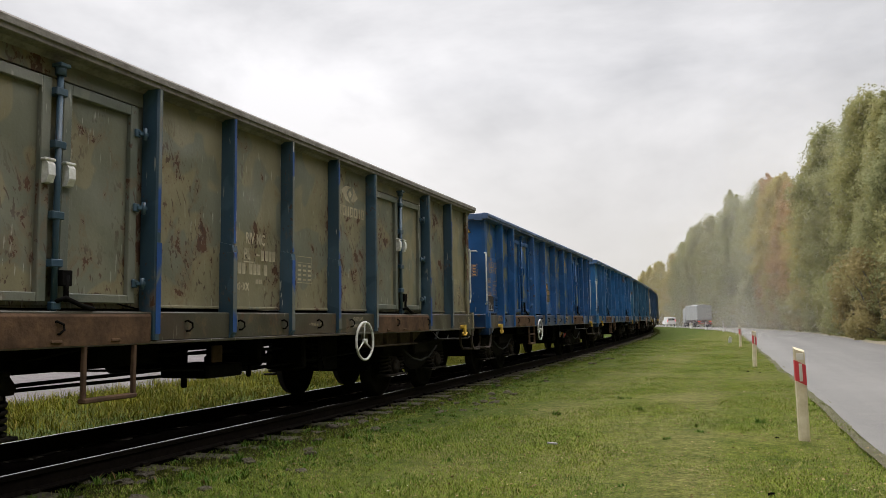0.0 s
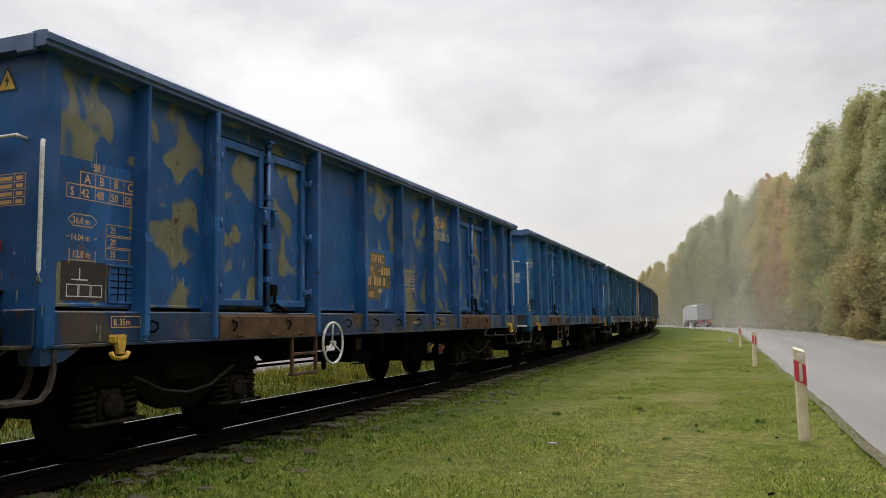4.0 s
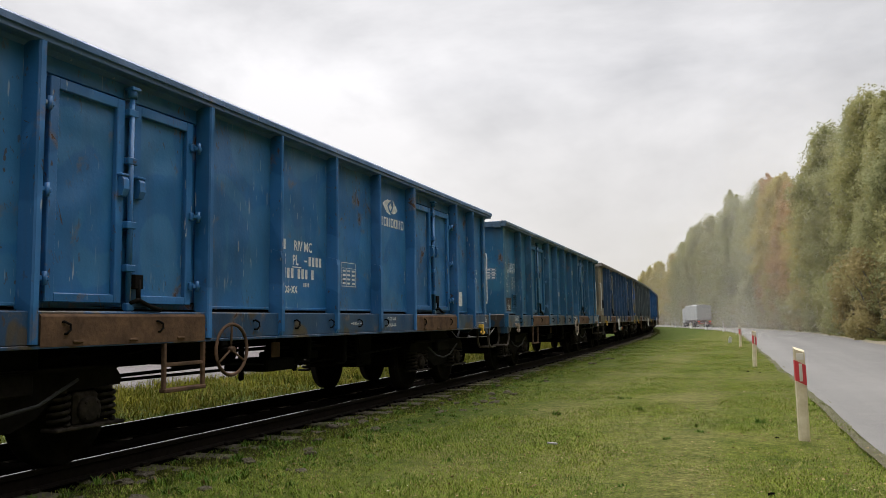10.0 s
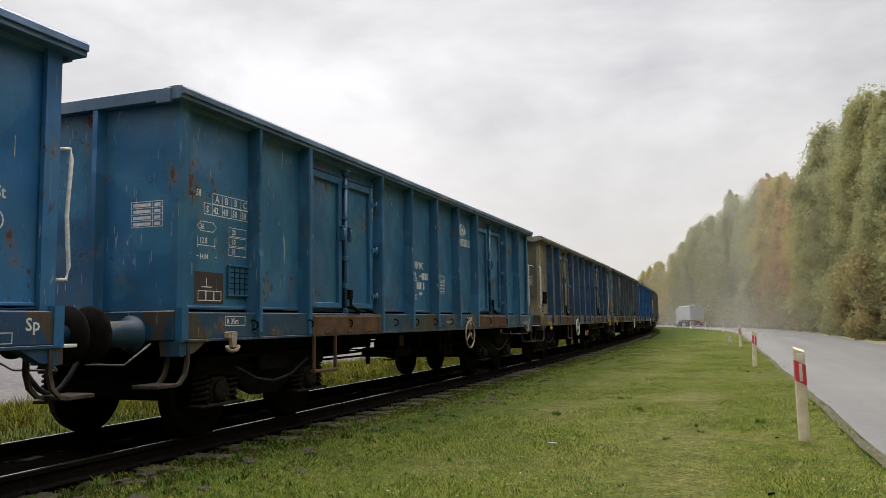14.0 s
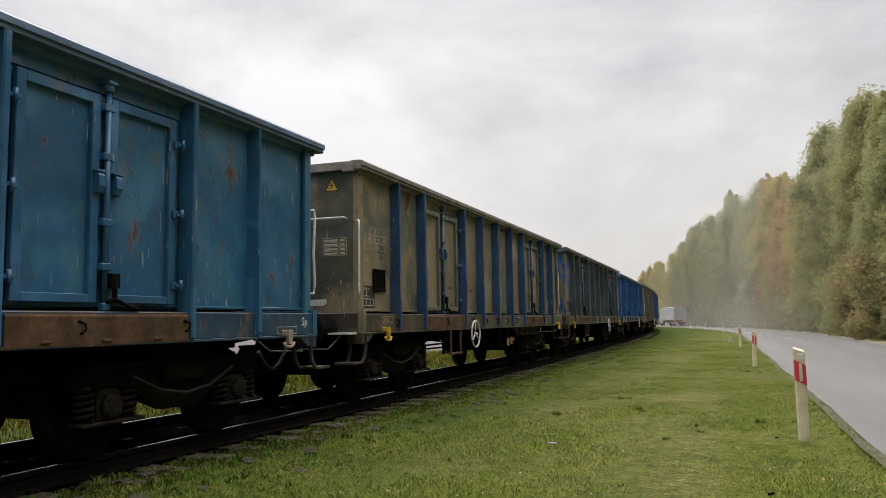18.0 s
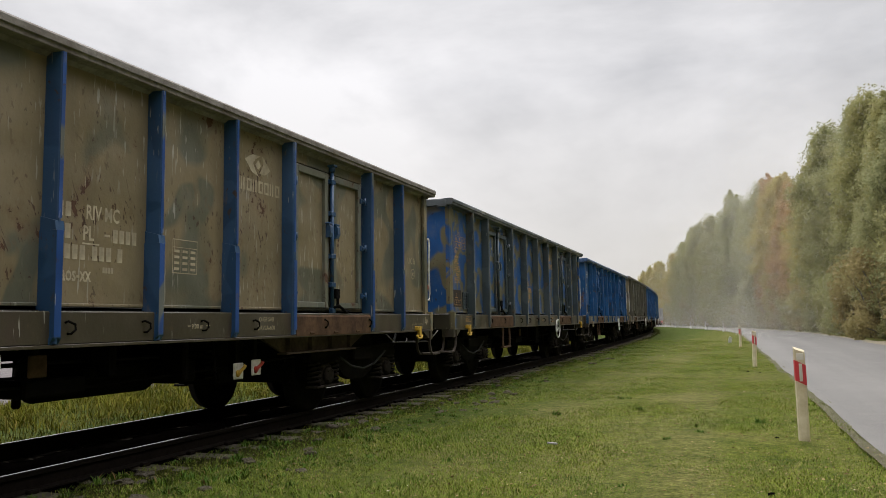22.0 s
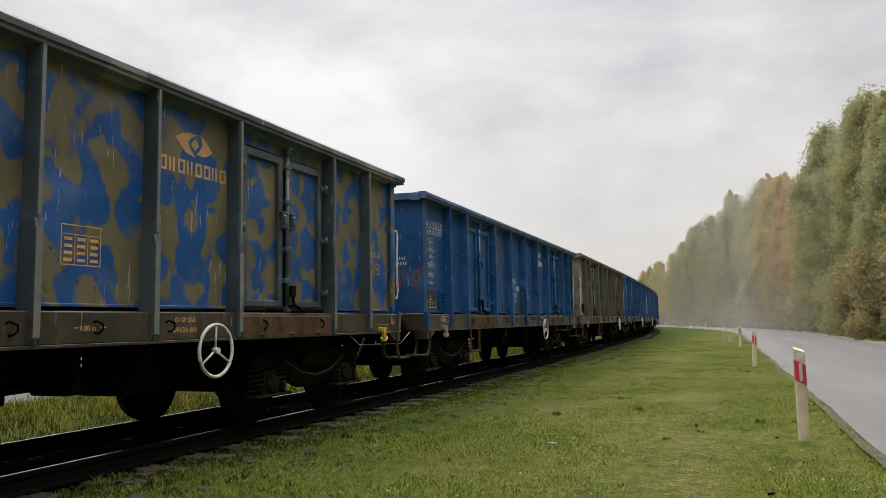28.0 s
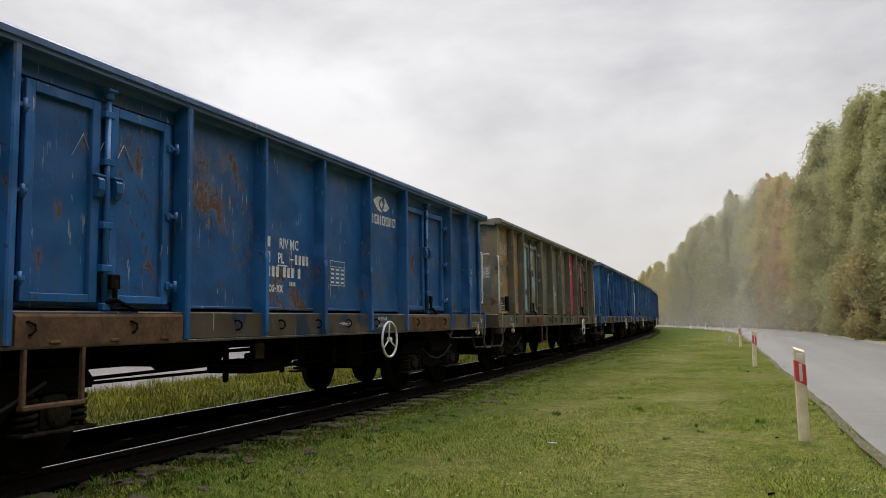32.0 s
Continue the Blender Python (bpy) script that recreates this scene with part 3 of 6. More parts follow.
def centre_sill_mesh():
    m = Mesh().box(-0.34, -0.24, -6.35, 6.35, 0.86, 1.22, 0.01).box(0.24, 0.34, -6.35, 6.35, 0.86, 1.22, 0.01)
    for y in (-4.5, 4.5):
        m.box(-1.05, 1.05, y - 0.42, y + 0.42, 0.80, 1.19, 0.02)
    for y in (-5.6, -3.55, -2.5, -1.27, 1.27, 2.5, 3.55, 5.6):
        m.prism([(-1.33, 1.20), (1.33, 1.20), (1.33, 1.02), (0.4, 0.86), (-0.4, 0.86), (-1.33, 1.02)], 1, y - 0.07, y + 0.07)
    return m


def floor_mesh():
    return Mesh().box(-1.31, 1.31, -6.395, 6.395, 1.21, 1.272, 0.004)


def load_mesh():
    """A low uneven heap on the wagon's floor."""
    nx, ny, v, f = 8, 40, [], []
    for j in range(ny + 1):
        for i in range(nx + 1):
            x, y = -1.29 + 2.58 * i / nx, -6.37 + 12.74 * j / ny
            v.append((x, y, 1.29 + 0.25 * noise.noise((x * 1.5, y * 0.9, 3)) ** 2))
    for j in range(ny):
        for i in range(nx):
            a = j * (nx + 1) + i
            f.append((a, a + 1, a + nx + 2, a + nx + 1))
    return Mesh().put(v, f, True)


def tank_mesh(x, y, z, r, length):
    p = [(y - 0.06, r * 0.55), (y - 0.02, r * 0.9), (y, r), (y + length, r), (y + length + 0.02, r * 0.9), (y + length + 0.06, r * 0.55)]
    return Mesh().lathe(p, 20, 1, (x, 0, z))


RODS = (
    ((0.45, -3.3, 0.62), (0.45, 3.3, 0.60), 0.018), ((-0.3, -3.3, 0.58), (-0.3, 3.2, 0.66), 0.022),
    ((1.05, -2.9, 0.80), (1.05, -0.3, 0.64), 0.012), ((1.05, -0.3, 0.64), (1.05, 2.8, 0.74), 0.012),
    ((0.9, -1.8, 0.86), (0.9, 1.6, 0.84), 0.02), ((0.6, -2.6, 0.80), (0.6, 2.4, 0.92), 0.015),
)
HANGERS = (
    (0.5, 1.1, -1.05, -0.45, 0.60, 0.74), (0.55, 1.05, -0.42, 0.2, 0.70, 0.80), (0.6, 1.0, 0.72, 1.05, 0.58, 0.8),
    (0.30, 0.36, -0.5, -0.42, 0.45, 0.95), (0.42, 0.48, 0.55, 0.62, 0.5, 1.0), (0.7, 1.2, -0.30, -0.22, 0.72, 0.98),
    (0.75, 1.2, 0.62, 0.70, 0.62, 0.98), (0.2, 0.9, -2.3, -1.5, 0.78, 0.98), (0.5, 1.0, 1.35, 1.85, 0.52, 0.98), (-0.9, -0.2, -2.2, -1.0, 0.7, 0.98),
)


def rod_bar(k):
    a, b, r = RODS[k]
    return Mesh().tube([a, b], r, 6)


def hanger_mesh(k):
    return Mesh().box(*HANGERS[k], 0.02)


def fin_mesh(k):
    return Mesh().box(0.74, 0.97, 1.22, 1.36, 0.58 + 0.055 * k, 0.605 + 0.055 * k, 0.004)


def sling_mesh():
    return Mesh().tube([(1.15, 1.1, 0.98), (1.17, 1.12, 0.7), (1.15, 1.2, 0.58), (1.12, 1.15, 0.7)], 0.012, 6)


def plate_mesh(y, z):
    return Mesh().box(1.18, 1.20, y - 0.085, y + 0.085, z - 0.085, z + 0.085, 0.016)


def plate_bracket_mesh(y, z):
    return Mesh().box(1.08, 1.18, y - 0.03, y + 0.03, z - 0.03, 1.0, 0.004)


def grip_mesh(y, z):
    m = Mesh().lathe([(1.198, 0.035), (1.215, 0.030)], 12, 0, (0, y - 0.02, z - 0.02))
    return m.tube([(1.215, y - 0.05, z - 0.05), (1.222, y, z), (1.23, y + 0.05, z + 0.035), (1.24, y + 0.06, z + 0.06)], 0.018, 8)


def bogie_mesh():
    m = Mesh().box(-0.93, 0.93, -0.22, 0.22, 0.55, 0.80, 0.02)
    return m.box(-0.25, 0.25, -0.25, 0.25, 0.79, 0.87, 0.02)


def side_frame_mesh():
    top = [(-1.30, 0.70), (-1.22, 0.80), (1.22, 0.80), (1.30, 0.70), (1.28, 0.64), (0.62, 0.62), (0.42, 0.44), (0.2, 0.36), (-0.2, 0.36), (-0.42, 0.44), (-0.62, 0.62), (-1.28, 0.64)]
    m = Mesh().prism(top, 0, 0.93, 1.03)
    m.box(0.87, 1.09, -1.2, 1.2, 0.785, 0.82, 0.008)
    return m.box(1.02, 1.14, -0.30, 0.30, 0.62, 0.80, 0.02)


def spring_seat_mesh():
    return Mesh().box(0.94, 1.12, -0.36, 0.36, 0.315, 0.345, 0.008)


def brake_pipe_mesh():
    return Mesh().tube([(1.13, -0.72, 0.70), (1.13, -0.35, 0.55), (1.13, 0.0, 0.50), (1.13, 0.35, 0.55), (1.13, 0.72, 0.72)], 0.015, 8)


def end_beam_mesh():
    return Mesh().box(-0.93, 0.93, 1.20, 1.30, 0.52, 0.80, 0.01).box(-0.80, 0.80, 1.30, 1.42, 0.40, 0.62, 0.02)


def spring_mesh():
    pts = []
    for k in range(61):
        a = k * math.tau / 12
        pts.append((0.075 * math.cos(a), 0.075 * math.sin(a), 0.35 + 0.28 * k / 60))
    return Mesh().tube(pts, 0.019, 6)


def axle_box_mesh():
    m = Mesh().box(-0.08, 0.09, -0.13, 0.13, -0.13, 0.15, 0.03)
    m.lathe([(0.09, 0.115), (0.125, 0.11), (0.14, 0.08)], 18, 0)
    for k in range(4):
        a = math.pi / 4 + k * math.pi / 2
        m.tube([(0.12, 0.085 * math.cos(a), 0.085 * math.sin(a)), (0.15, 0.085 * math.cos(a), 0.085 * math.sin(a))], 0.014, 6)
    return m


def wheelset_mesh():
    m = Mesh()
    for s in (-1, 1):
        m.lathe([(s * 0.66, 0.10), (s * 0.675, 0.12), (s * 0.69, 0.36), (s * 0.68, 0.40), (s * 0.68, 0.487), (s * 0.705, 0.487), (s * 0.718, 0.462), (s * 0.81, 0.457), (s * 0.812, 0.40), (s * 0.775, 0.36), (s * 0.76, 0.13), (s * 0.84, 0.12)][:: s], 36, 0)
    m.lathe([(-1.0, 0.065), (-0.84, 0.065), (-0.66, 0.085), (0.66, 0.085), (0.84, 0.065), (1.0, 0.065)], 16, 0)
    return m


def brake_shoe_mesh():
    m = Mesh()
    for s in (-0.75, 0.75):
        m.box(s - 0.06, s + 0.06, -0.40, -0.36, 0.34, 0.62, 0.01).box(s - 0.04, s + 0.04, -0.36, -0.33, 0.4, 0.95, 0.006)
    return m.box(-0.8, 0.8, -0.42, -0.36, 0.44, 0.5, 0.01)


# what the load tables show, wagon by wagon: the mark's kind, its place along the side, its height, its words
STEN = {
    1: (("words", -5.91, 2.395, "58.1"), ("table", -6.17, 2.15, ("42", "48", "50", "58")), ("hex", -6.15, 1.93, "36.0 m"), ("arrow", -6.16, 1.82, "14.04 m"), ("span", -6.13, 1.64, "12.8 m"), ("stack", -5.76, 1.69, ("35", "20", "21"))),
    2: (("table", -6.17, 2.47, ("42", "48", "50", "58")), ("stack", -6.19, 2.16, ("20", "20.0 t", "21")), ("span", -6.18, 2.00, "12.8 m"), ("hex", -6.18, 1.81, "36.0 m"), ("arrow", -6.17, 1.70, "14.04 m"), ("cube", -5.82, 1.78, "72.0 m")),
    3: (("words", -6.12, 2.39, "58"), ("table", -6.00, 2.22, ("42", "48", "50", "58")), ("hex", -6.10, 2.05, "36"), ("span", -6.09, 1.89, "12.8"), ("arrow", -6.10, 1.78, "14.04"), ("stack", -5.60, 1.84, ("35", "10", "20"))),
    4: (("words", -6.25, 2.515, "56.5 T"), ("table", -6.16, 2.27, ("42", "48", "50", "58")), ("frame", -6.22, 2.17, "120"), ("frame", -5.80, 2.17, "00.0"), ("frame", -6.25, 1.98, "35.0 kN"), ("stack", -5.81, 1.93, ("20.0 t", "20")), ("hex", -6.24, 1.84, "36.0 m"), ("span", -6.23, 1.70, "12.8 m"), ("arrow", -6.25, 1.59, "14.04 m")),
    5: (("words", -5.85, 2.745, "57.1"), ("table", -6.10, 2.50, ("43", "49", "51", "59")), ("hex", -6.06, 2.40, "36 m"), ("arrow", -6.06, 2.31, "14.04 m"), ("span", -6.05, 2.19, "12.8"), ("frame", -6.06, 2.06, "20 000"), ("words", -5.99, 1.97, "20.0 t"), ("frame", -6.07, 1.85, "35.0 kN")),
    6: (("words", -6.21, 2.755, "58.0"), ("table", -6.17, 2.62, ("44", "50", "52", "60")), ("hex", -6.12, 2.45, "36.0 m"), ("frame", -6.11, 2.31, "18 900 kg"), ("words", -6.06, 2.21, "20.0 t"), ("frame", -6.11, 2.06, "85.0 kN"), ("span", -6.12, 1.88, "12.8 m"), ("arrow", -6.12, 1.77, "14.04 m")),
}


def load_mark(kind, y, z, text):
    """One mark of the load table on the side sheet."""
    m = Sign(FACE)
    if kind == "table":
        m.outline(y + 0.13, y + 0.75, z + 0.115, z + 0.225, 0.007).outline(y, y + 0.75, z, z + 0.115, 0.007)
        for k in range(4):
            m.words("ABBC"[k], y + 0.175 + 0.155 * k, z + 0.137, 0.10, 0.9)
            m.words(text[k], y + 0.145 + 0.155 * k, z + 0.022, 0.095, 0.85)
            m.quad(y + 0.130 + 0.155 * k, y + 0.136 + 0.155 * k, z + 0.006, z + 0.222, 0.0035)
        return m.words("S", y + 0.035, z + 0.022, 0.095, 0.9)
    if kind == "hex":
        pts = [(y, z + 0.05), (y + 0.055, z + 0.10), (y + 0.245, z + 0.10), (y + 0.30, z + 0.05), (y + 0.245, z), (y + 0.055, z)]
        inner = [(y + 0.15 + (a - y - 0.15) * 0.95, z + 0.05 + (b - z - 0.05) * 0.86) for a, b in pts]
        for k in range(6):
            j = (k + 1) % 6
            m.poly([pts[j], pts[k], inner[k], inner[j]])
        return m.words(text, y + 0.045, z + 0.022, 0.075, 0.85)
    if kind == "frame":
        return m.outline(y, y + 0.31, z, z + 0.10, 0.006).words(text, y + 0.02, z + 0.022, 0.080, 0.85)
    if kind == "span":
        m.quad(y, y + 0.008, z, z + 0.11).quad(y + 0.262, y + 0.27, z, z + 0.11).quad(y + 0.009, y + 0.261, z + 0.02, z + 0.028)
        return m.words(text, y + 0.03, z + 0.045, 0.080, 0.85)
    if kind == "arrow":
        m.quad(y, y + 0.03, z + 0.022, z + 0.030).quad(y + 0.28, y + 0.31, z + 0.022, z + 0.030)
        return m.words(text, y + 0.04, z, 0.070, 0.85)
    if kind == "stack":
        for k, row in enumerate(text):
            m.outline(y, y + 0.30, z + 0.10 * k, z + 0.092 + 0.10 * k, 0.006).words(row, y + 0.05, z + 0.02 + 0.10 * k, 0.075, 0.85)
        return m
    if kind == "cube":
        m.outline(y, y + 0.31, z, z + 0.10, 0.006).words(text, y + 0.03, z + 0.022, 0.075, 0.85)
        m.poly([(y, z + 0.10), (y + 0.006, z + 0.10), (y + 0.076, z + 0.16), (y + 0.07, z + 0.16)][::-1]).quad(y + 0.07, y + 0.38, z + 0.154, z + 0.16).quad(y + 0.374, y + 0.38, z + 0.06, z + 0.16)
        m.poly([(y + 0.31, z + 0.10), (y + 0.31, z + 0.094), (y + 0.38, z + 0.154), (y + 0.38, z + 0.16)])
        return m.poly([(y + 0.31, z + 0.006), (y + 0.31, z), (y + 0.38, z + 0.06), (y + 0.38, z + 0.066)])
    return m.words(text, y, z, 0.090, 0.85)


def lift_sign():
    """The lifting mark and three boxes on the dark label ground."""
    m, y = Sign(FACE), -6.15
    m.quad(y + 0.05, y + 0.21, 1.465, 1.475, 0.005).quad(y + 0.125, y + 0.135, 1.475, 1.56, 0.005)
    for k in range(3):
        m.outline(y + 0.002 + 0.122 * k, y + 0.120 + 0.122 * k, 1.335, 1.435, 0.008, 0.005)
    return m


def label_ground():
    return Sign(FACE).quad(-6.20, -5.75, 1.305, 1.615)


LABEL_SHIFT = {3: 0.07, 4: -0.08, 5: 0.07, 6: 0.0}
HOLDER_AT = {1: (0.20, -0.03), 2: (0.12, 0.0), 3: (0.31, 0.07), 4: (0.04, 0.22), 5: (0.30, 0.01), 6: (0.30, 0.0)}


NUMBER_LINES = (
    ("regime_mark", lambda m: m.words("RIV MC", -0.81, 2.0, 0.165, 0.78)),
    ("country_mark", lambda m: m.words("PL", -0.84, 1.83, 0.165, 0.80).quad(-0.84, -0.64, 1.795, 1.808).quad(-0.58, -0.51, 1.875, 1.893)),
    ("type_mark", lambda m: m.words("Eaos-xx", -1.14, 1.50, 0.17, 0.75)),
)
NUMBER_BARS = ((-1.14, 2.00, 0.17, (2,)), (-1.14, 1.83, 0.17, (2,)), (-1.14, 1.67, 0.17, (4, 0, 3, 0, 1)), (-0.49, 1.83, 0.165, (4,)), (-0.60, 1.575, 0.07, (4,)))


def bar_places():
    """Where the plain bars of the figures stand: place along the side, height, size."""
    for u, z, size, pattern in NUMBER_BARS:
        for k in pattern:
            for _ in range(k):
                yield u, z, size
                u += size * 0.50
            u += 0 if k else size * 0.35


def check_sign(w):
    m, y = Sign(FACE), 0.36
    m.outline(y, y + 0.40, 1.62, 1.94, 0.008).quad(y + 0.13, y + 0.136, 1.63, 1.86, 0.0035).quad(y + 0.26, y + 0.266, 1.63, 1.86, 0.0035).quad(y + 0.01, y + 0.39, 1.86, 1.866, 0.0035)
    for r in range(4):
        for k in range(3):
            m.quad(y + 0.03 + 0.13 * k, y + 0.11 + 0.13 * k, 1.65 + 0.055 * r, 1.675 + 0.055 * r)
    return m


def emblem_piece(k):
    """The operator's mark as plain shapes: two curved wings and a core."""
    m, y, z = Sign(FACE), 1.90, 2.87
    if k == 0:
        return m.poly([(y - 0.27, z + 0.03), (y - 0.20, z - 0.03), (y - 0.13, z - 0.09), (y + 0.02, z - 0.125), (y - 0.06, z - 0.05), (y - 0.10, z + 0.01), (y - 0.05, z + 0.06), (y + 0.05, z + 0.105), (y - 0.10, z + 0.105), (y - 0.19, z + 0.075)])
    if k == 1:
        return m.poly([(y + 0.27, z - 0.025), (y + 0.20, z + 0.035), (y + 0.12, z + 0.10), (y + 0.085, z + 0.11), (y + 0.12, z + 0.03), (y + 0.08, z - 0.04), (y + 0.03, z - 0.085), (y + 0.13, z - 0.095), (y + 0.20, z - 0.07)])
    return m.poly([(y - 0.055, z + 0.0), (y + 0.005, z - 0.055), (y + 0.065, z + 0.0), (y + 0.01, z + 0.06)])


BAR_SHAPES = ("box", "bars", "box", "bars", "box", "box", "bars", "box")


def word_bar(k):
    """One plain block of the operator's word: a frame or a pair of bars."""
    u, m, t = 1.42 + 0.124 * k, Sign(FACE), 0.026
    kind, w = BAR_SHAPES[k], 0.100
    m.quad(u, u + t, 2.565, 2.70)
    if kind == "bars":
        return m.quad(u + 0.055, u + 0.055 + t, 2.565, 2.70)
    m.quad(u + t, u + w, 2.675, 2.70).quad(u + t, u + w, 2.565, 2.59)
    return m.quad(u + w - t, u + w, 2.591, 2.674)


SILL_MARKS = (
    ("curve_mark", lambda m: m.outline(-5.80, -5.47, 1.13, 1.225, 0.007).words("R 35m", -5.775, 1.15, 0.075, 0.95)),
    ("pivot_mark", lambda m: m.words("9.00 m", 0.45, 1.11, 0.06).quad(0.40, 0.44, 1.13, 1.138).quad(0.66, 0.72, 1.13, 1.138)),
    ("brake_mark", lambda m: m.words("O-GP SAB", 1.52, 1.17, 0.065)),
    ("brake_mark", lambda m: m.words("DRV2A-600", 1.50, 1.08, 0.065)),
    ("hook_mark", lambda m: m.words("Sp", 6.12, 1.12, 0.13)),
    ("works_mark", lambda m: m.outline(5.62, 6.02, 1.03, 1.11, 0.006)),
)


END_MARKS = (
    ("standard_mark", lambda m: m.words("UIC St", 5.72, 2.06, 0.13, 0.85)),
    ("ring_mark", lambda m: ring_sign(m)),
)


def ring_sign(m):
    """The letters MC in a ring."""
    ring = [(5.93 + 0.085 * math.cos(k * math.tau / 16), 1.90 + 0.085 * math.sin(k * math.tau / 16)) for k in range(16)]
    inner = [(5.93 + 0.073 * math.cos(k * math.tau / 16), 1.90 + 0.073 * math.sin(k * math.tau / 16)) for k in range(16)]
    for k in range(16):
        j = (k + 1) % 16
        m.poly([inner[k], ring[k], ring[j], inner[j]])
    return m.words("MC", 5.875, 1.868, 0.085, 0.8)


def end_table_sign():
    m = Sign(-6.425, False)
    for k in range(5):
        m.quad(0.80, 1.17, 2.06 + 0.06 * k, 2.066 + 0.06 * k)
    for u in (0.80, 1.164, 1.05):
        m.quad(u, u + 0.006, 2.06, 2.306, 0.0045)
    for r in range(4):
        m.quad(0.82, 1.03, 2.075 + 0.06 * r, 2.105 + 0.06 * r).quad(1.07, 1.14, 2.075 + 0.06 * r, 2.105 + 0.06 * r)
    return m


def warning_mesh():
    m = Sign(-6.425, False)
    return m.poly([(0.83, 2.955), (1.05, 2.955), (0.94, 3.15)], 0.003)


def warning_edge_mesh():
    m = Sign(-6.425, False)
    m.poly([(0.83, 2.955), (1.05, 2.955), (1.03, 2.967), (0.85, 2.967)], 0.005)
    m.poly([(0.83, 2.955), (0.85, 2.967), (0.94, 3.127), (0.94, 3.15)], 0.005).poly([(1.05, 2.955), (0.94, 3.15), (0.94, 3.127), (1.03, 2.967)], 0.005)
    return m.poly([(0.95, 3.09), (0.915, 3.03), (0.94, 3.035), (0.925, 2.98), (0.965, 3.05), (0.94, 3.045)], 0.005)


def chalk_mesh(seed):
    rnd, m = random.Random(seed), Mesh()
    y, z = -3.22 + rnd.random() * 0.1, 2.5
    pts = [(FACE + 0.008, y - 0.62 + 0.11 * k, z + (0.16 if k % 2 else -0.05) + 0.04 * rnd.random()) for k in range(7)]
    return m.tube(pts, 0.004, 4)


def ring_mark_mesh():
    m = Mesh()
    return m.ring((FACE + 0.003, -0.42, 1.47), 0, 0.13, 0.004, 20, 4)


def drip_mesh(seed):
    """Long pale runs of spilt whitewash."""
    rnd, m = random.Random(seed), Sign(FACE)
    for _ in range(11):
        a, b = rnd.choice(BAYS)
        y, z, n = rnd.uniform(a + 0.15, b - 0.15), rnd.uniform(1.5, 2.9), rnd.uniform(0.04, 0.18)
        w = rnd.uniform(0.0015, 0.0042)
        m.poly([(y - w * 0.6, z), (y + w * 0.6, z), (y + w, z - n * 0.7), (y + w * 0.3, z - n), (y - w, z - n * 0.8)][::-1])
    return m


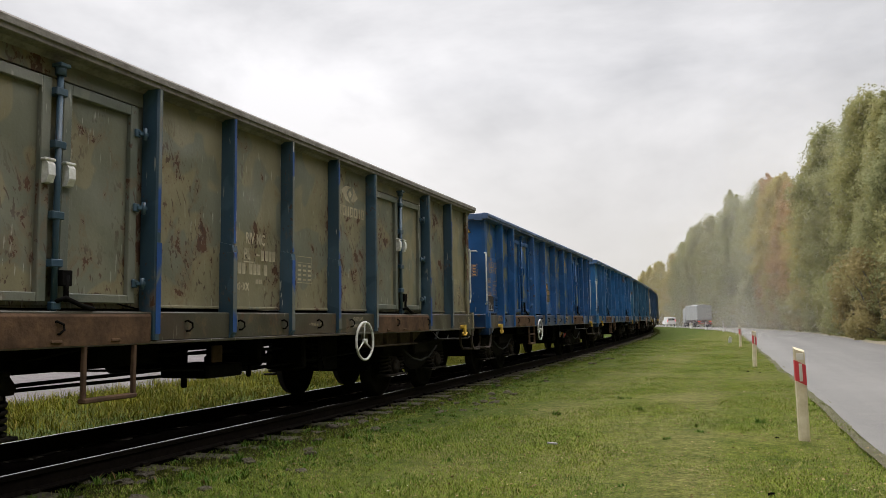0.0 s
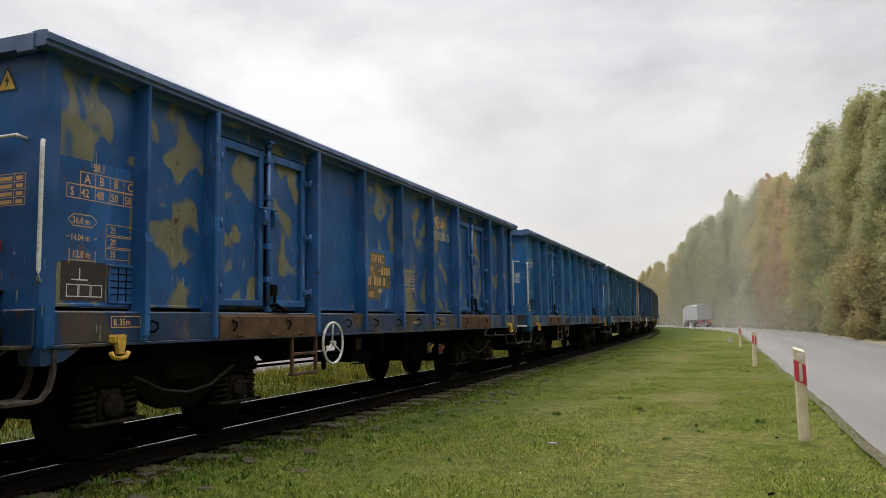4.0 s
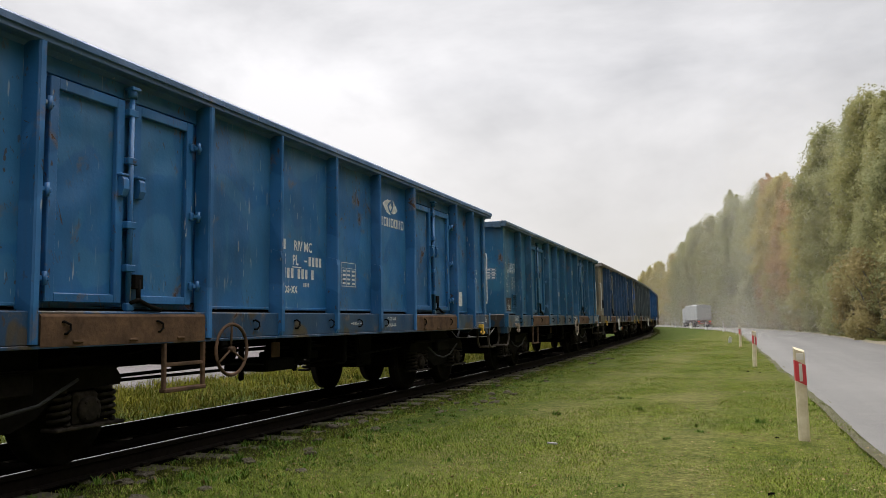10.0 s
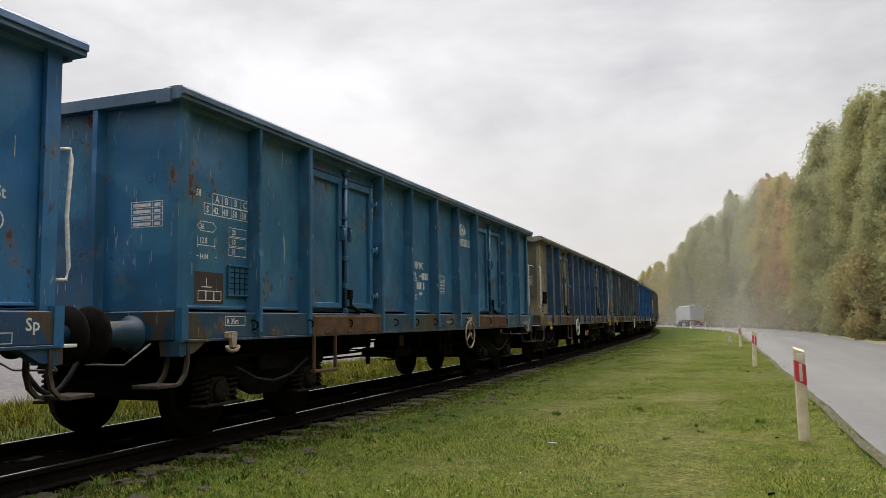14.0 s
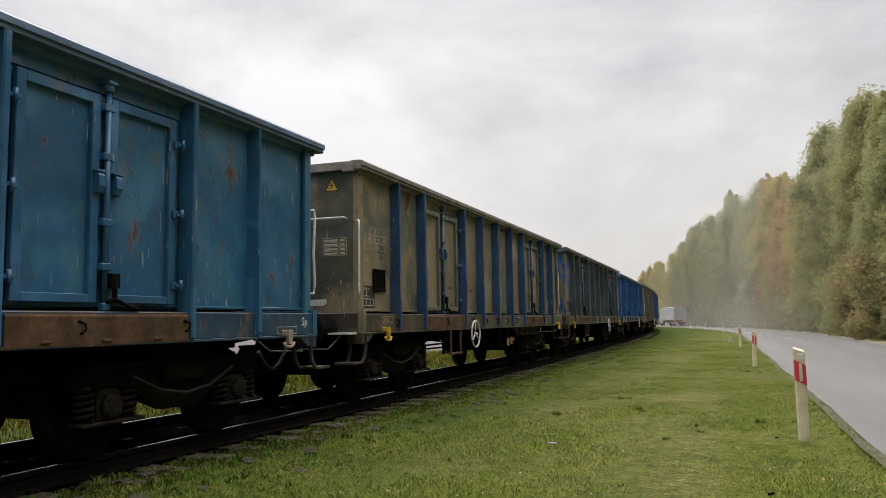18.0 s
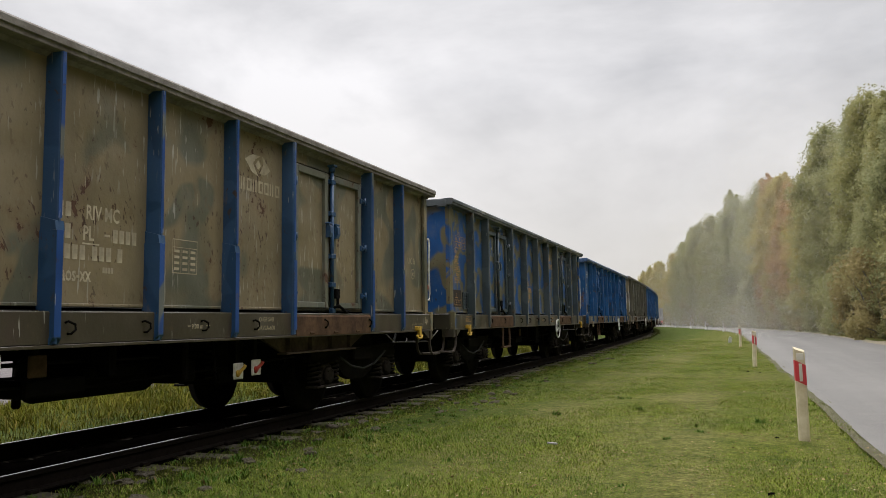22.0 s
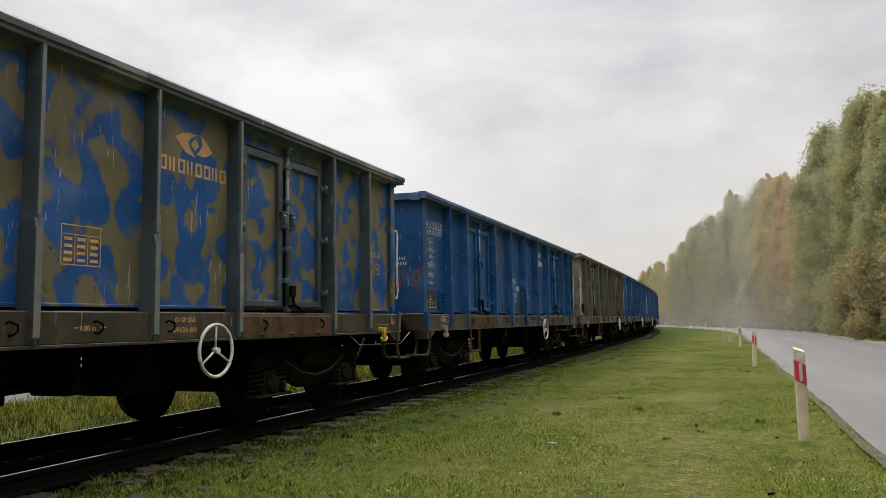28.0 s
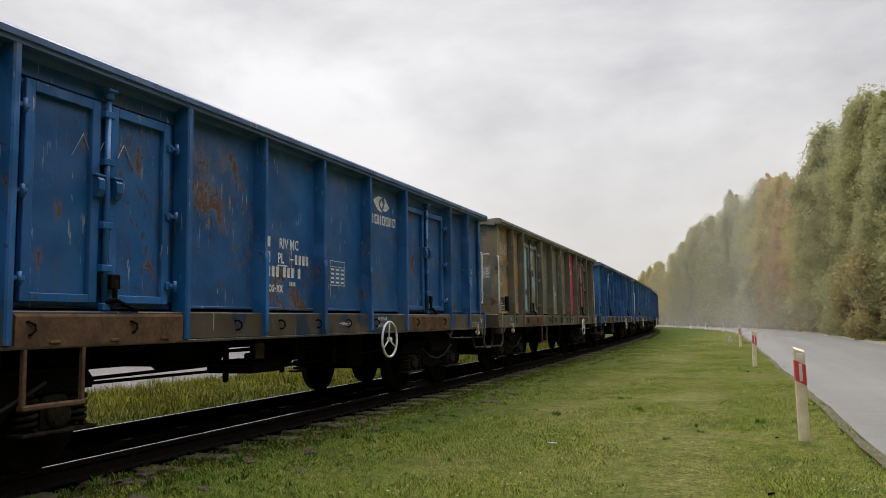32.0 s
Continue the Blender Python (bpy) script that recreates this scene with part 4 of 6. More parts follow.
WAGONS = (
    # coat, posts, top rail, marks, hook, words, seed, brake wheel y, step y, offset along the line, marker
    dict(coat=((0.222, 0.195, 0.119), (0.162, 0.162, 0.119), 0.52, 1.0, 1.6), post=(0.028, 0.062, 0.093), marks="cream", hook="yellow", wheel=1.68, step=-2.95, off=0.0, layout="narrow", name="faded olive, blue-posted", rim=True),
    dict(coat=((0.011, 0.079, 0.233), (0.185, 0.176, 0.102), 0.548, 0.35, 0.1), post=(0.013, 0.084, 0.246), marks="tan", hook="yellow", wheel=-2.3, step=-3.1, off=-0.146, name="olive-patched blue"),
    dict(coat=((0.016, 0.110, 0.270), (0.030, 0.136, 0.285), 0.52, 0.7, 0.75), post=(0.018, 0.115, 0.287), marks="white", hook="yellow", wheel=-2.26, step=-3.12, off=0.0, dz=0.025, name="worn rust-scarred blue"),
    dict(coat=((0.021, 0.108, 0.206), (0.034, 0.134, 0.217), 0.52, 0.6, 0.9), post=(0.021, 0.099, 0.195), marks="white", hook="grey", wheel=1.43, step=-4.1, off=0.150, layout="narrow", name="streaked greenish blue"),
    dict(coat=((0.231, 0.183, 0.108), (0.123, 0.122, 0.088), 0.54, 1.7, 1.0), post=(0.018, 0.062, 0.145), marks="cream", hook="yellow", wheel=-1.85, step=-3.0, off=0.20, layout="narrow", name="weathered olive, blue-posted", rim=True),
    dict(coat=((0.162, 0.139, 0.076), (0.009, 0.082, 0.268), 0.505, 0.9, 0.35), post=(0.055, 0.075, 0.089), marks="tan", hook="yellow", wheel=2.0, step=-3.3, off=0.08, layout="even", name="olive and blue blotched"),
    dict(coat=((0.007, 0.073, 0.217), (0.012, 0.086, 0.232), 0.5, 1.0, 1.2), post=(0.009, 0.084, 0.246), marks="white", hook="grey", wheel=1.71, step=-4.24, off=0.007, layout="late", dz=-0.07, name="chipped bright blue"),
    dict(coat=((0.228, 0.188, 0.114), (0.148, 0.160, 0.137), 0.5, 1.4, 1.3), post=(0.114, 0.108, 0.085), marks="white", hook="grey", wheel=3.1, step=-2.6, off=0.0, name="rusty olive, red-scrawled"),
    dict(coat=((0.013, 0.091, 0.257), (0.019, 0.110, 0.275), 0.5, 0.8, 0.4), post=(0.013, 0.086, 0.246), marks="white", hook="grey", wheel=1.7, step=-3.2, off=0.0, name="bright blue"),
    dict(coat=((0.038, 0.124, 0.249), (0.064, 0.146, 0.218), 0.5, 0.8, 0.6), post=(0.033, 0.109, 0.233), marks="white", hook="grey", wheel=-2.2, step=-3.2, off=0.0, name="dull grey-blue"),
    dict(coat=((0.019, 0.084, 0.239), (0.028, 0.107, 0.269), 0.5, 0.6, 0.5), post=(0.018, 0.081, 0.239), marks="white", hook="grey", wheel=1.7, step=-3.2, off=0.0, name="blue"),
    dict(coat=((0.114, 0.114, 0.097), (0.054, 0.132, 0.218), 0.52, 0.8, 0.8), post=(0.080, 0.091, 0.097), marks="white", hook="grey", wheel=-2.2, step=-3.2, off=0.0, name="grimy grey-olive"),
    dict(coat=((0.019, 0.079, 0.227), (0.030, 0.102, 0.257), 0.5, 0.6, 0.5), post=(0.018, 0.077, 0.227), marks="white", hook="grey", wheel=1.7, step=-3.2, off=0.0, name="dark blue"),
    dict(coat=((0.024, 0.084, 0.216), (0.037, 0.102, 0.239), 0.5, 0.6, 0.5), post=(0.018, 0.074, 0.203), marks="white", hook="grey", wheel=1.7, step=-3.2, off=0.0, name="dusty blue"),
)


def lowered(mesh, dz):
    """A body a little higher or lower than usual, from its floor up."""
    if dz:
        mesh.v = [(x, y, z + dz * (z - 1.3) / 2.0 if z > 1.3 else z) for x, y, z in mesh.v]
    return mesh


def build_wagon(i, w):
    car = thing("freight_wagon", f"{w['name']} open-top steel freight wagon", "railway wagon", "wagons of the train")
    base, second, cover, scars, rust = w["coat"]
    coat = paint(f"wagon_coat_{i}", base, second, cover, 3.0 + 1.7 * i, scars, rust, 3.2 if i == 1 else 3.3 if i == 5 else 1.5, 0.032 if i in (1, 4, 5) else 0.012)
    posts = paint(f"wagon_post_{i}", w["post"], tuple(v * 1.25 + 0.01 for v in w["post"]), 0.55, 9.0 + 1.3 * i, 0.3, 0.3)
    frame_coat = paint(f"frame_coat_{i}", (0.125, 0.135, 0.110), (0.165, 0.165, 0.13), 0.5, 6.0 + i, 0.5, 0.6) if i in (0, 4, 7) else coat
    # pale post faces over darker flanks: worn paint plus painted light and shade
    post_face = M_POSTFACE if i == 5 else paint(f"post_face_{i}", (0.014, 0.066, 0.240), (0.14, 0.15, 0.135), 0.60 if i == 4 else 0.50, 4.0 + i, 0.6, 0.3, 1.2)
    # sill paint darkened for grime and for the shade low on the side
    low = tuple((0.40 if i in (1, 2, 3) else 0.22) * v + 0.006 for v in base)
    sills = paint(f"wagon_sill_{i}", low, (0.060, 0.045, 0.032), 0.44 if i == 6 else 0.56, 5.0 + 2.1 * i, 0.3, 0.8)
    rails = M_ROOFGREY if w.get("rim") or i in (7, 11, 9) else paint(f"wagon_rail_{i}", tuple(0.7 * v + 0.06 for v in w["post"]), (0.24, 0.23, 0.2), 0.68, 7.0 + i, 0.2, 0.1, 0.8)
    marks = {"tan": M_TAN, "cream": M_CREAM, "white": M_STENCIL}[w["marks"]]
    places, bays, doors = LAYOUTS[w.get("layout", "wide")]
    narrow = w.get("layout") == "narrow"
    dz = w.get("dz", 0.0)
    red = paint("red_scrawl", base, (0.55, 0.05, 0.10), 0.40, 2.0, 0.6, 0.6) if i == 7 else None
    ochre = paint("ochre_primer", base, (0.42, 0.23, 0.09), 0.45, 4.0, 0.6, 1.0) if i == 7 else coat
    pale = paint("pale_scrawl", base, (0.28, 0.46, 0.50), 0.47, 6.0, 0.9, 0.6) if i == 7 else coat
    end_coat = paint(f"wagon_end_{i}", base, second, 0.45, 21.0, scars, rust, 2.0, 0.04) if i == 5 else paint(f"wagon_end_{i}", base, second, 0.80, 21.0, scars, rust, 2.0) if i == 1 else paint(f"wagon_end_{i}", base, (0.080, 0.078, 0.055), 0.50, 21.0, scars, rust, 1.0, 0.05) if i == 4 else coat

    def piece(name, fn, mat, *a, label="", at=None, parent=car):
        return part(name, lambda: lowered(fn(*a), dz), mat, parent, label, (name, fn, dz, *a), at)

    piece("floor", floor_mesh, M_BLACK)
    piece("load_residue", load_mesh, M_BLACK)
    for side in (None, TURN):
        for k, (a, b) in enumerate(bays):
            piece("side_panel", panel_mesh, red if red and k in (5, 6) and side is None else ochre if k in (0, 1) else end_coat if i == 1 and k in (2, 7) else coat, a, b, at=side)
        for y in places:
            piece("side_post", post_mesh, posts, y, y in doors[0] + doors[1], at=side)
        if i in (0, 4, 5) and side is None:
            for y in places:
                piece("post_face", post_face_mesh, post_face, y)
        for a, b in doors:
            mid = (a + b) / 2
            for y0, y1, hinge in ((a + 0.16, mid - 0.055, a + 0.12), (mid + 0.055, b - 0.16, b - 0.12)):
                leaf = piece("side_door", leaf_mesh, red if red and a > 0 and side is None else pale, y0, y1, at=side)
                piece("door_frame", leaf_frame_mesh, posts if i not in (0, 4, 7) else frame_coat, y0, y1, parent=leaf)
                if side is None:
                    for z in (1.50, 2.15, 2.80):
                        piece("hinge", hinge_mesh, posts, hinge, z, parent=leaf)
                    piece("door_latch", latch_mesh, M_WHITE if i == 0 else posts, y1 - 0.04 if hinge < mid else y0 + 0.04, 2.30, parent=leaf)
            piece("door_liner", liner_mesh, coat, a, b, at=side)
            piece("locking_rod", rod_mesh, posts, mid, at=side)
            piece("door_sill", door_sill_mesh, M_RUST, a, b, label="rust-brown door sill", at=side)
            if side is None:
                for z in (1.62, 1.98, 2.52, 2.93):
                    piece("rod_bracket", bracket_mesh, posts, mid, z)
                piece("door_lever", lever_mesh, M_BLACK, mid, 1.33)
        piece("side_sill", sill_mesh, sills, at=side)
        piece("top_rail", top_rail_mesh, rails, at=side)
        piece("end_rail", end_rail_mesh, rails, at=side)
        piece("end_wall", end_wall_mesh, end_coat, at=side)
        for x in (-0.42, 0.42):
            piece("end_post", end_post_mesh, posts, x, at=side)
        for s in (-1, 1):
            piece("corner_post", corner_post_mesh, end_coat if i == 1 else coat, s, at=side)
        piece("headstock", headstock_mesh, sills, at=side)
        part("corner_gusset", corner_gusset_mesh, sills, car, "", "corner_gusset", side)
        for x in (-0.875, 0.875):
            buf = piece("buffer", buffer_mesh, sills if i in (2, 3) else M_WHEEL, x, at=side)
            piece("buffer_plate", buffer_plate_mesh, M_WHEEL, x, parent=buf)
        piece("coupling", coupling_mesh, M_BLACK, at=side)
        piece("brake_hose", hose_mesh, M_HOSE, at=side)
        if i in (0, 4):
            piece("truss", truss_mesh, M_BEAM, at=side)
    # hand rails, steps and hooks at the corners towards the road
    barred = i in (0, 1, 2, 4, 7, 9)
    if barred:
        piece("end_hand_rail", end_rail_bar_mesh, M_WHITE, label="white-painted hand rail")
    flip = Matrix.Diagonal((1, -1, 1, 1))
    if barred:
        piece("corner_hand_rail", front_bar_mesh, M_WHITE, label="white-painted hand rail")
    part("corner_hand_rail", lambda: corner_bar_mesh().turned(flip), M_WHITE, car, "white-painted hand rail", "rear_bar")
    for k, (name, fn, mat) in enumerate((("corner_step", corner_step_mesh, M_STEPGREY), ("grab_bar", grab_bar_mesh, M_DIMBAR), ("foot_plate", foot_plate_mesh, M_WHITE if i in (2, 4) else M_STEPGREY))):
        if name == "foot_plate" and not barred:
            continue
        pair = (piece(name, fn, mat), part(name, lambda fn=fn: fn().turned(flip), mat, car, "", "rear_" + name))
        if name == "corner_step":
            for x in (1.16, 1.385):
                part("step_strap", lambda x=x: step_strap_mesh(x), mat, pair[0], "", ("strap", x))
                part("step_strap", lambda x=x: step_strap_mesh(x).turned(flip), mat, pair[1], "", ("rear_strap", x))
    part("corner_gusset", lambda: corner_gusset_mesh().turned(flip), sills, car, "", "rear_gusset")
    for y in (-5.76, 5.76):
        piece("rope_hook", tow_hook_mesh, M_YELLOW if w["hook"] == "yellow" else M_GREYHOOK, y, label=w["hook"] + " iron rope hook")
    if i in (2, 4):
        mark = piece("tail_marker", marker_mesh, M_WHITE, label="white and red tail marker board")
        part("red_field", lambda: Sign(-6.62, False).quad(0.54, 0.66, 1.385, 1.45), M_RED, mark, "", "marker_red")
    elif barred:
        piece("end_shelf", shelf_mesh, M_BLACK)
    if i in (1, 5, 6, 7):
        part("reflector", lambda: Mesh().box(0.86, 0.94, -6.455, -6.42, 1.72, 1.80, 0.006), M_RED, car, "small red reflector", "reflector")
    holder = piece("card_holder", card_holder_mesh, posts if i not in (0, 4, 7) else M_BLACK)
    holder.matrix_basis = pose(0, *HOLDER_AT.get(i, (0.2, 0.0)))
    piece("wire_grid", card_grid_mesh, M_BLACK, parent=holder)["kind"] = "stuff"
    for k in range(10):
        y = (-5.33, -4.2, -3.2, -1.75, -0.95, -0.15, 0.62, 1.45, 2.9, 4.1)[k]
        piece("lashing_ring", ring_mesh, M_BLACK, at=pose(0, y, 1.14))
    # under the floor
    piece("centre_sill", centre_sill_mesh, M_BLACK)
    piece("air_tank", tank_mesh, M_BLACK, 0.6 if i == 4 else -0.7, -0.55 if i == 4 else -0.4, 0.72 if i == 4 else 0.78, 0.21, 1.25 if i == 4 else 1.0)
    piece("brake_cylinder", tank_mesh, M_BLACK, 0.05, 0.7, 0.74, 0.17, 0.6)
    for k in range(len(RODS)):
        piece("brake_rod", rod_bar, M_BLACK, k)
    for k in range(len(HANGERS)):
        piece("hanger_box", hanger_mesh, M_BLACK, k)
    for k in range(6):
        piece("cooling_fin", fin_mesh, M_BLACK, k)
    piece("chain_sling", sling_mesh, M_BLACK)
    rusted = piece("load_switch_plate", plate_mesh, M_STEP, -1.02, 0.85, label="dirty rust-stained switch plate")
    piece("plate_bracket", plate_bracket_mesh, M_BLACK, -1.02, 0.85, parent=rusted)
    if i in (1, 4):
        for y, z, tint in ((1.63, 0.70, M_YELLOW), (2.17, 0.66, M_RED)) if i == 1 else ((1.48, 0.655, M_YELLOW), (1.80, 0.675, M_RED)):
            sign = piece("load_switch_plate", plate_mesh, M_WHITE if i == 4 else M_DIMBAR, y, z, label="scuffed white switch plate with a painted grip")
            piece("switch_grip", grip_mesh, tint, y, z, parent=sign)
            piece("plate_bracket", plate_bracket_mesh, M_BLACK, y, z, parent=sign)
    piece("brake_wheel", brake_wheel_mesh, M_STEP if i == 2 else M_GREYHOOK if i == 3 else M_WHITE, w["wheel"], 0.90, label="brown iron brake wheel" if i == 2 else "grey iron brake wheel" if i == 3 else "white-rimmed brake wheel")
    piece("brake_shaft", brake_shaft_mesh, M_BLACK, w["wheel"], 0.90)
    piece("side_step", side_step_mesh, M_STEP, w["step"], 0.56, i in (1, 2), label="rusty iron step")
    # marks
    fitted = squeezed if narrow else (lambda m: m)
    shift = pose(0, LABEL_SHIFT.get(i, 0.0), 0.10 if i == 5 else 0.04)
    ground = part("label_ground", label_ground, M_DARKPATCH, car, "dark brown label ground", "label_ground", shift)
    part("lift_mark", lift_sign, M_STENCIL if i != 5 else marks, ground, "", "lift_mark")
    for row in STEN.get(i, STEN[6]):
        if i in STEN or row[0] in ("table", "hex", "span"):
            part("load_table" if row[0] == "table" else "load_mark", lambda row=row: load_mark(*row), marks, car, "stencilled load table" if row[0] == "table" else "", ("load", *row))
    for k, (name, draw) in enumerate(NUMBER_LINES):
        part(name, lambda draw=draw: fitted(draw(Sign(FACE))), marks, car, "", ("number", k, narrow))
    for u, z, size in bar_places():
        part("figure_bar", lambda: Sign(FACE).quad(0.07 * size, 0.39 * size, 0, 0.68 * size, 0.003), marks, car, "", ("figure_bar", size), pose(0, u * (0.87 if narrow else 1.0), z))
    part("inspection_grid", lambda: fitted(check_sign(i)), marks, car, "stencilled inspection grid", ("check", narrow))
    for k in range(3):
        part("emblem_shape", lambda k=k: fitted(emblem_piece(k)), marks, car, "", ("emblem", k, narrow))
    for k in range(8):
        part("emblem_bar", lambda k=k: fitted(word_bar(k)), M_CREAM if i == 1 else marks, car, "", ("emblem_bar", k, narrow))
    for k, (name, draw) in enumerate(SILL_MARKS):
        part(name, lambda draw=draw: draw(Sign(1.412)), marks, car, "", ("sill_mark", k))
    for k, (name, draw) in enumerate(END_MARKS if i != 3 else ()):
        part(name, lambda draw=draw: draw(Sign(FACE)), marks, car, "", ("end_mark", k), pose(0, 0, -0.24 if i == 0 else 0.0))
    if i == 6:
        for k in range(2):
            part("paint_note", lambda k=k: Sign(-6.425, False).bars(0.42 + 0.02 * k, 2.16 - 0.085 * k, 0.085, (7, 0, 2, 0, 4)), marks, car, "", ("paint_note", k))
        part("reflector", lambda: Mesh().box(FACE, FACE + 0.02, -5.08, -4.98, 1.70, 1.79, 0.005), M_RED, car, "small red reflector", "side_reflector")
    elif i != 5:
        part("end_table", end_table_sign, marks, car, "", "end_table")["kind"] = "stuff"
    if i in (1, 2, 4):
        tri = part("warning_triangle", warning_mesh, M_YELLOW, car, "yellow high-voltage warning triangle", "warning")
        part("bolt_sign", warning_edge_mesh, M_HOSE, tri, "", "warning_edge")
    part("whitewash_run", lambda: drip_mesh(i), M_CREAM, car)["kind"] = "stuff"
    if i == 1:
        part("repaint_field", lambda: Sign(FACE).quad(-1.22, -0.05, 1.34, 2.19, 0.0008), posts, car, "plain blue repainted number field", "repaint")
        part("repaint_field", lambda: Sign(FACE).quad(-6.27, -5.50, 1.64, 2.47, 0.0008), posts, car, "plain blue repainted table field", "repaint_table")
        for k, (a, b, z0, z1) in enumerate(((-0.87, -0.18, 1.785, 1.97), (-1.16, -0.18, 1.635, 1.782), (-1.16, -0.55, 1.47, 1.632), (-0.85, -0.35, 1.975, 2.145))):
            part("figure_ground", lambda a=a, b=b, z0=z0, z1=z1: Sign(FACE).quad(a, b, z0, z1, 0.0014), M_FIELD, car, "", ("figure_ground", k))
        part("ring_mark", ring_mark_mesh, M_CHALK, car, "", "ring_mark")
    if i in (5, 6):
        part("chalk_scrawl", lambda: chalk_mesh(i), M_CHALK, car)
    if i == 2:
        part("paper_card", lambda: Sign(FACE).quad(4.85, 5.10, 1.42, 1.68), M_WHITE, car, "pale paper card", "paper")
    # running gear
    sets = []
    for y in (-4.5, 4.5):
        bogie = part("bogie", bogie_mesh, M_BLACK, car, "", "bogie", pose(0, y, 0))
        for turn in (0, 180):
            part("side_frame", side_frame_mesh, M_WHEEL, bogie, "", "side_frame", pose(0, 0, 0, 0, 0, turn))
            part("brake_pipe", brake_pipe_mesh, M_HOSE, bogie, "", "brake_pipe", pose(0, 0, 0, 0, 0, turn))
            part("end_beam", end_beam_mesh, M_BLACK, bogie, "", "end_beam", pose(0, 0, 0, 0, 0, turn))
            for a in (-0.9, 0.9):
                part("spring_seat", spring_seat_mesh, M_BOGIE, bogie, "", "spring_seat", pose(0, 0, 0, 0, 0, turn) @ pose(0, a, 0))
        for a in (-0.9, 0.9):
            sets.append(part("wheelset", wheelset_mesh, M_WHEEL, bogie, "", "wheelset", pose(0, a, 0.46)))
            part("brake_beam", brake_shoe_mesh, M_BLACK, bogie, "", "brake_beam", pose(0, a, 0, 0, 0, 180 if a < 0 else 0))
            for s in (1, -1):
                part("axle_box", axle_box_mesh, M_BOGIE, bogie, "", "axle_box", pose(s * 0.97, a, 0.46, 0, 0, 0 if s > 0 else 180))
                for d in (-0.24, 0.24):
                    part("coil_spring", spring_mesh, M_BOGIE, bogie, "", "spring", pose(s * 1.00, a + d, 0))
    return car, sets


TRAIN = [build_wagon(i, w) for i, w in enumerate(WAGONS)]


def train_s(t):
    """Where the middle of the third wagon stands along the line."""
    q = (t - 16.0) / 16.0
    return 4.498 + 6.53 - 2.6213 * (t - 9.0) + 1.2654 * q ** 2 - 0.343 * q ** 3 - 0.0762 * q ** 4 + 0.535 * q ** 5


# ---- ground ----
def ground_material():
    n = Nodes("short_grass_ground")
    wide, mid, fine = n.noise(0.5, 4, 0.6), n.noise(2.2, 5, 0.6), n.noise(28, 5, 0.7)
    c = n.mix(n.ramp(mid, 0.35, 0.68), (0.072, 0.092, 0.015), (0.114, 0.124, 0.026))
    c = n.mix(n.ramp(wide, 0.48, 0.68, 0.0, 0.45), c, (0.165, 0.135, 0.062))
    # mower swaths along the road
    swath = n.noise(1.0, 3, 0.5, n.moved(scale=(1.7, 0.05, 1)))
    c = n.mix(n.ramp(swath, 0.44, 0.60, 0.0, 0.45), c, (0.150, 0.138, 0.056))
    apart = n.t.nodes.new("ShaderNodeSeparateXYZ")
    n.link(n.co, apart.inputs[0])
    # greener towards the track, its colour also darkened for the train's shade
    green_shade = n.calc("ADD", apart.outputs["X"], n.calc("MULTIPLY", n.noise(0.5, 3), 3.0))
    c = n.mix(n.ramp(green_shade, -2.6, -0.6, 0.75, 0.0), c, (0.046, 0.072, 0.011))
    tuft = n.noise(6.5, 5, 0.65, n.moved(loc=(4, 9, 0)))
    c = n.mix(n.ramp(tuft, 0.48, 0.66, 0.0, 0.7), c, n.mix(1.0, c, (1.5, 1.4, 1.5), "MULTIPLY"))
    c = n.mix(n.ramp(tuft, 0.48, 0.32, 0.0, 0.7), c, n.mix(1.0, c, (0.55, 0.62, 0.5), "MULTIPLY"))
    c = n.mix(n.ramp(n.noise(15, 4, 0.65), 0.50, 0.70, 0.0, 0.7), c, n.mix(1.0, c, (0.45, 0.50, 0.40), "MULTIPLY"))
    c = n.mix(n.ramp(fine, 0.38, 0.72), n.mix(1.0, c, (0.5, 0.5, 0.45), "MULTIPLY"), n.mix(1.0, c, (1.35, 1.35, 1.3), "MULTIPLY"))
    return n.done(c, 0.95, n.noise(22, 5, 0.7), 0.04, 0.8, 0.0, 0.05)


def asphalt_material():
    n = Nodes("pale_worn_asphalt")
    c = n.mix(n.ramp(n.noise(0.35, 5, 0.6), 0.3, 0.7), (0.112, 0.107, 0.099), (0.150, 0.143, 0.132))
    lanes = n.noise(1.0, 3, 0.5, n.moved(scale=(0.9, 0.03, 1)))
    c = n.mix(n.ramp(lanes, 0.42, 0.62, 0.0, 0.75), c, (0.088, 0.084, 0.078))
    c = n.mix(n.ramp(n.noise(2.2, 6, 0.7), 0.50, 0.72, 0.0, 0.5), c, (0.165, 0.155, 0.138))
    c = n.mix(n.ramp(n.noise(160, 2, 0.5), 0.35, 0.75, 0.0, 0.5), c, (0.20, 0.193, 0.182))
    return n.done(c, 0.85, n.noise(170, 2, 0.6), 0.006, 0.6)


def soil_material(name, a, b, scale=3.0, gloss=0.06):
    n = Nodes(name)
    c = n.mix(n.ramp(n.noise(scale, 6, 0.65), 0.35, 0.7), a, b)
    c = n.mix(n.ramp(n.noise(scale * 12, 5, 0.7), 0.4, 0.7, 0.0, 0.7), c, tuple(v * 0.45 for v in a))
    return n.done(c, 0.95, n.noise(scale * 9, 6, 0.7), 0.05, 0.9, 0.0, gloss)


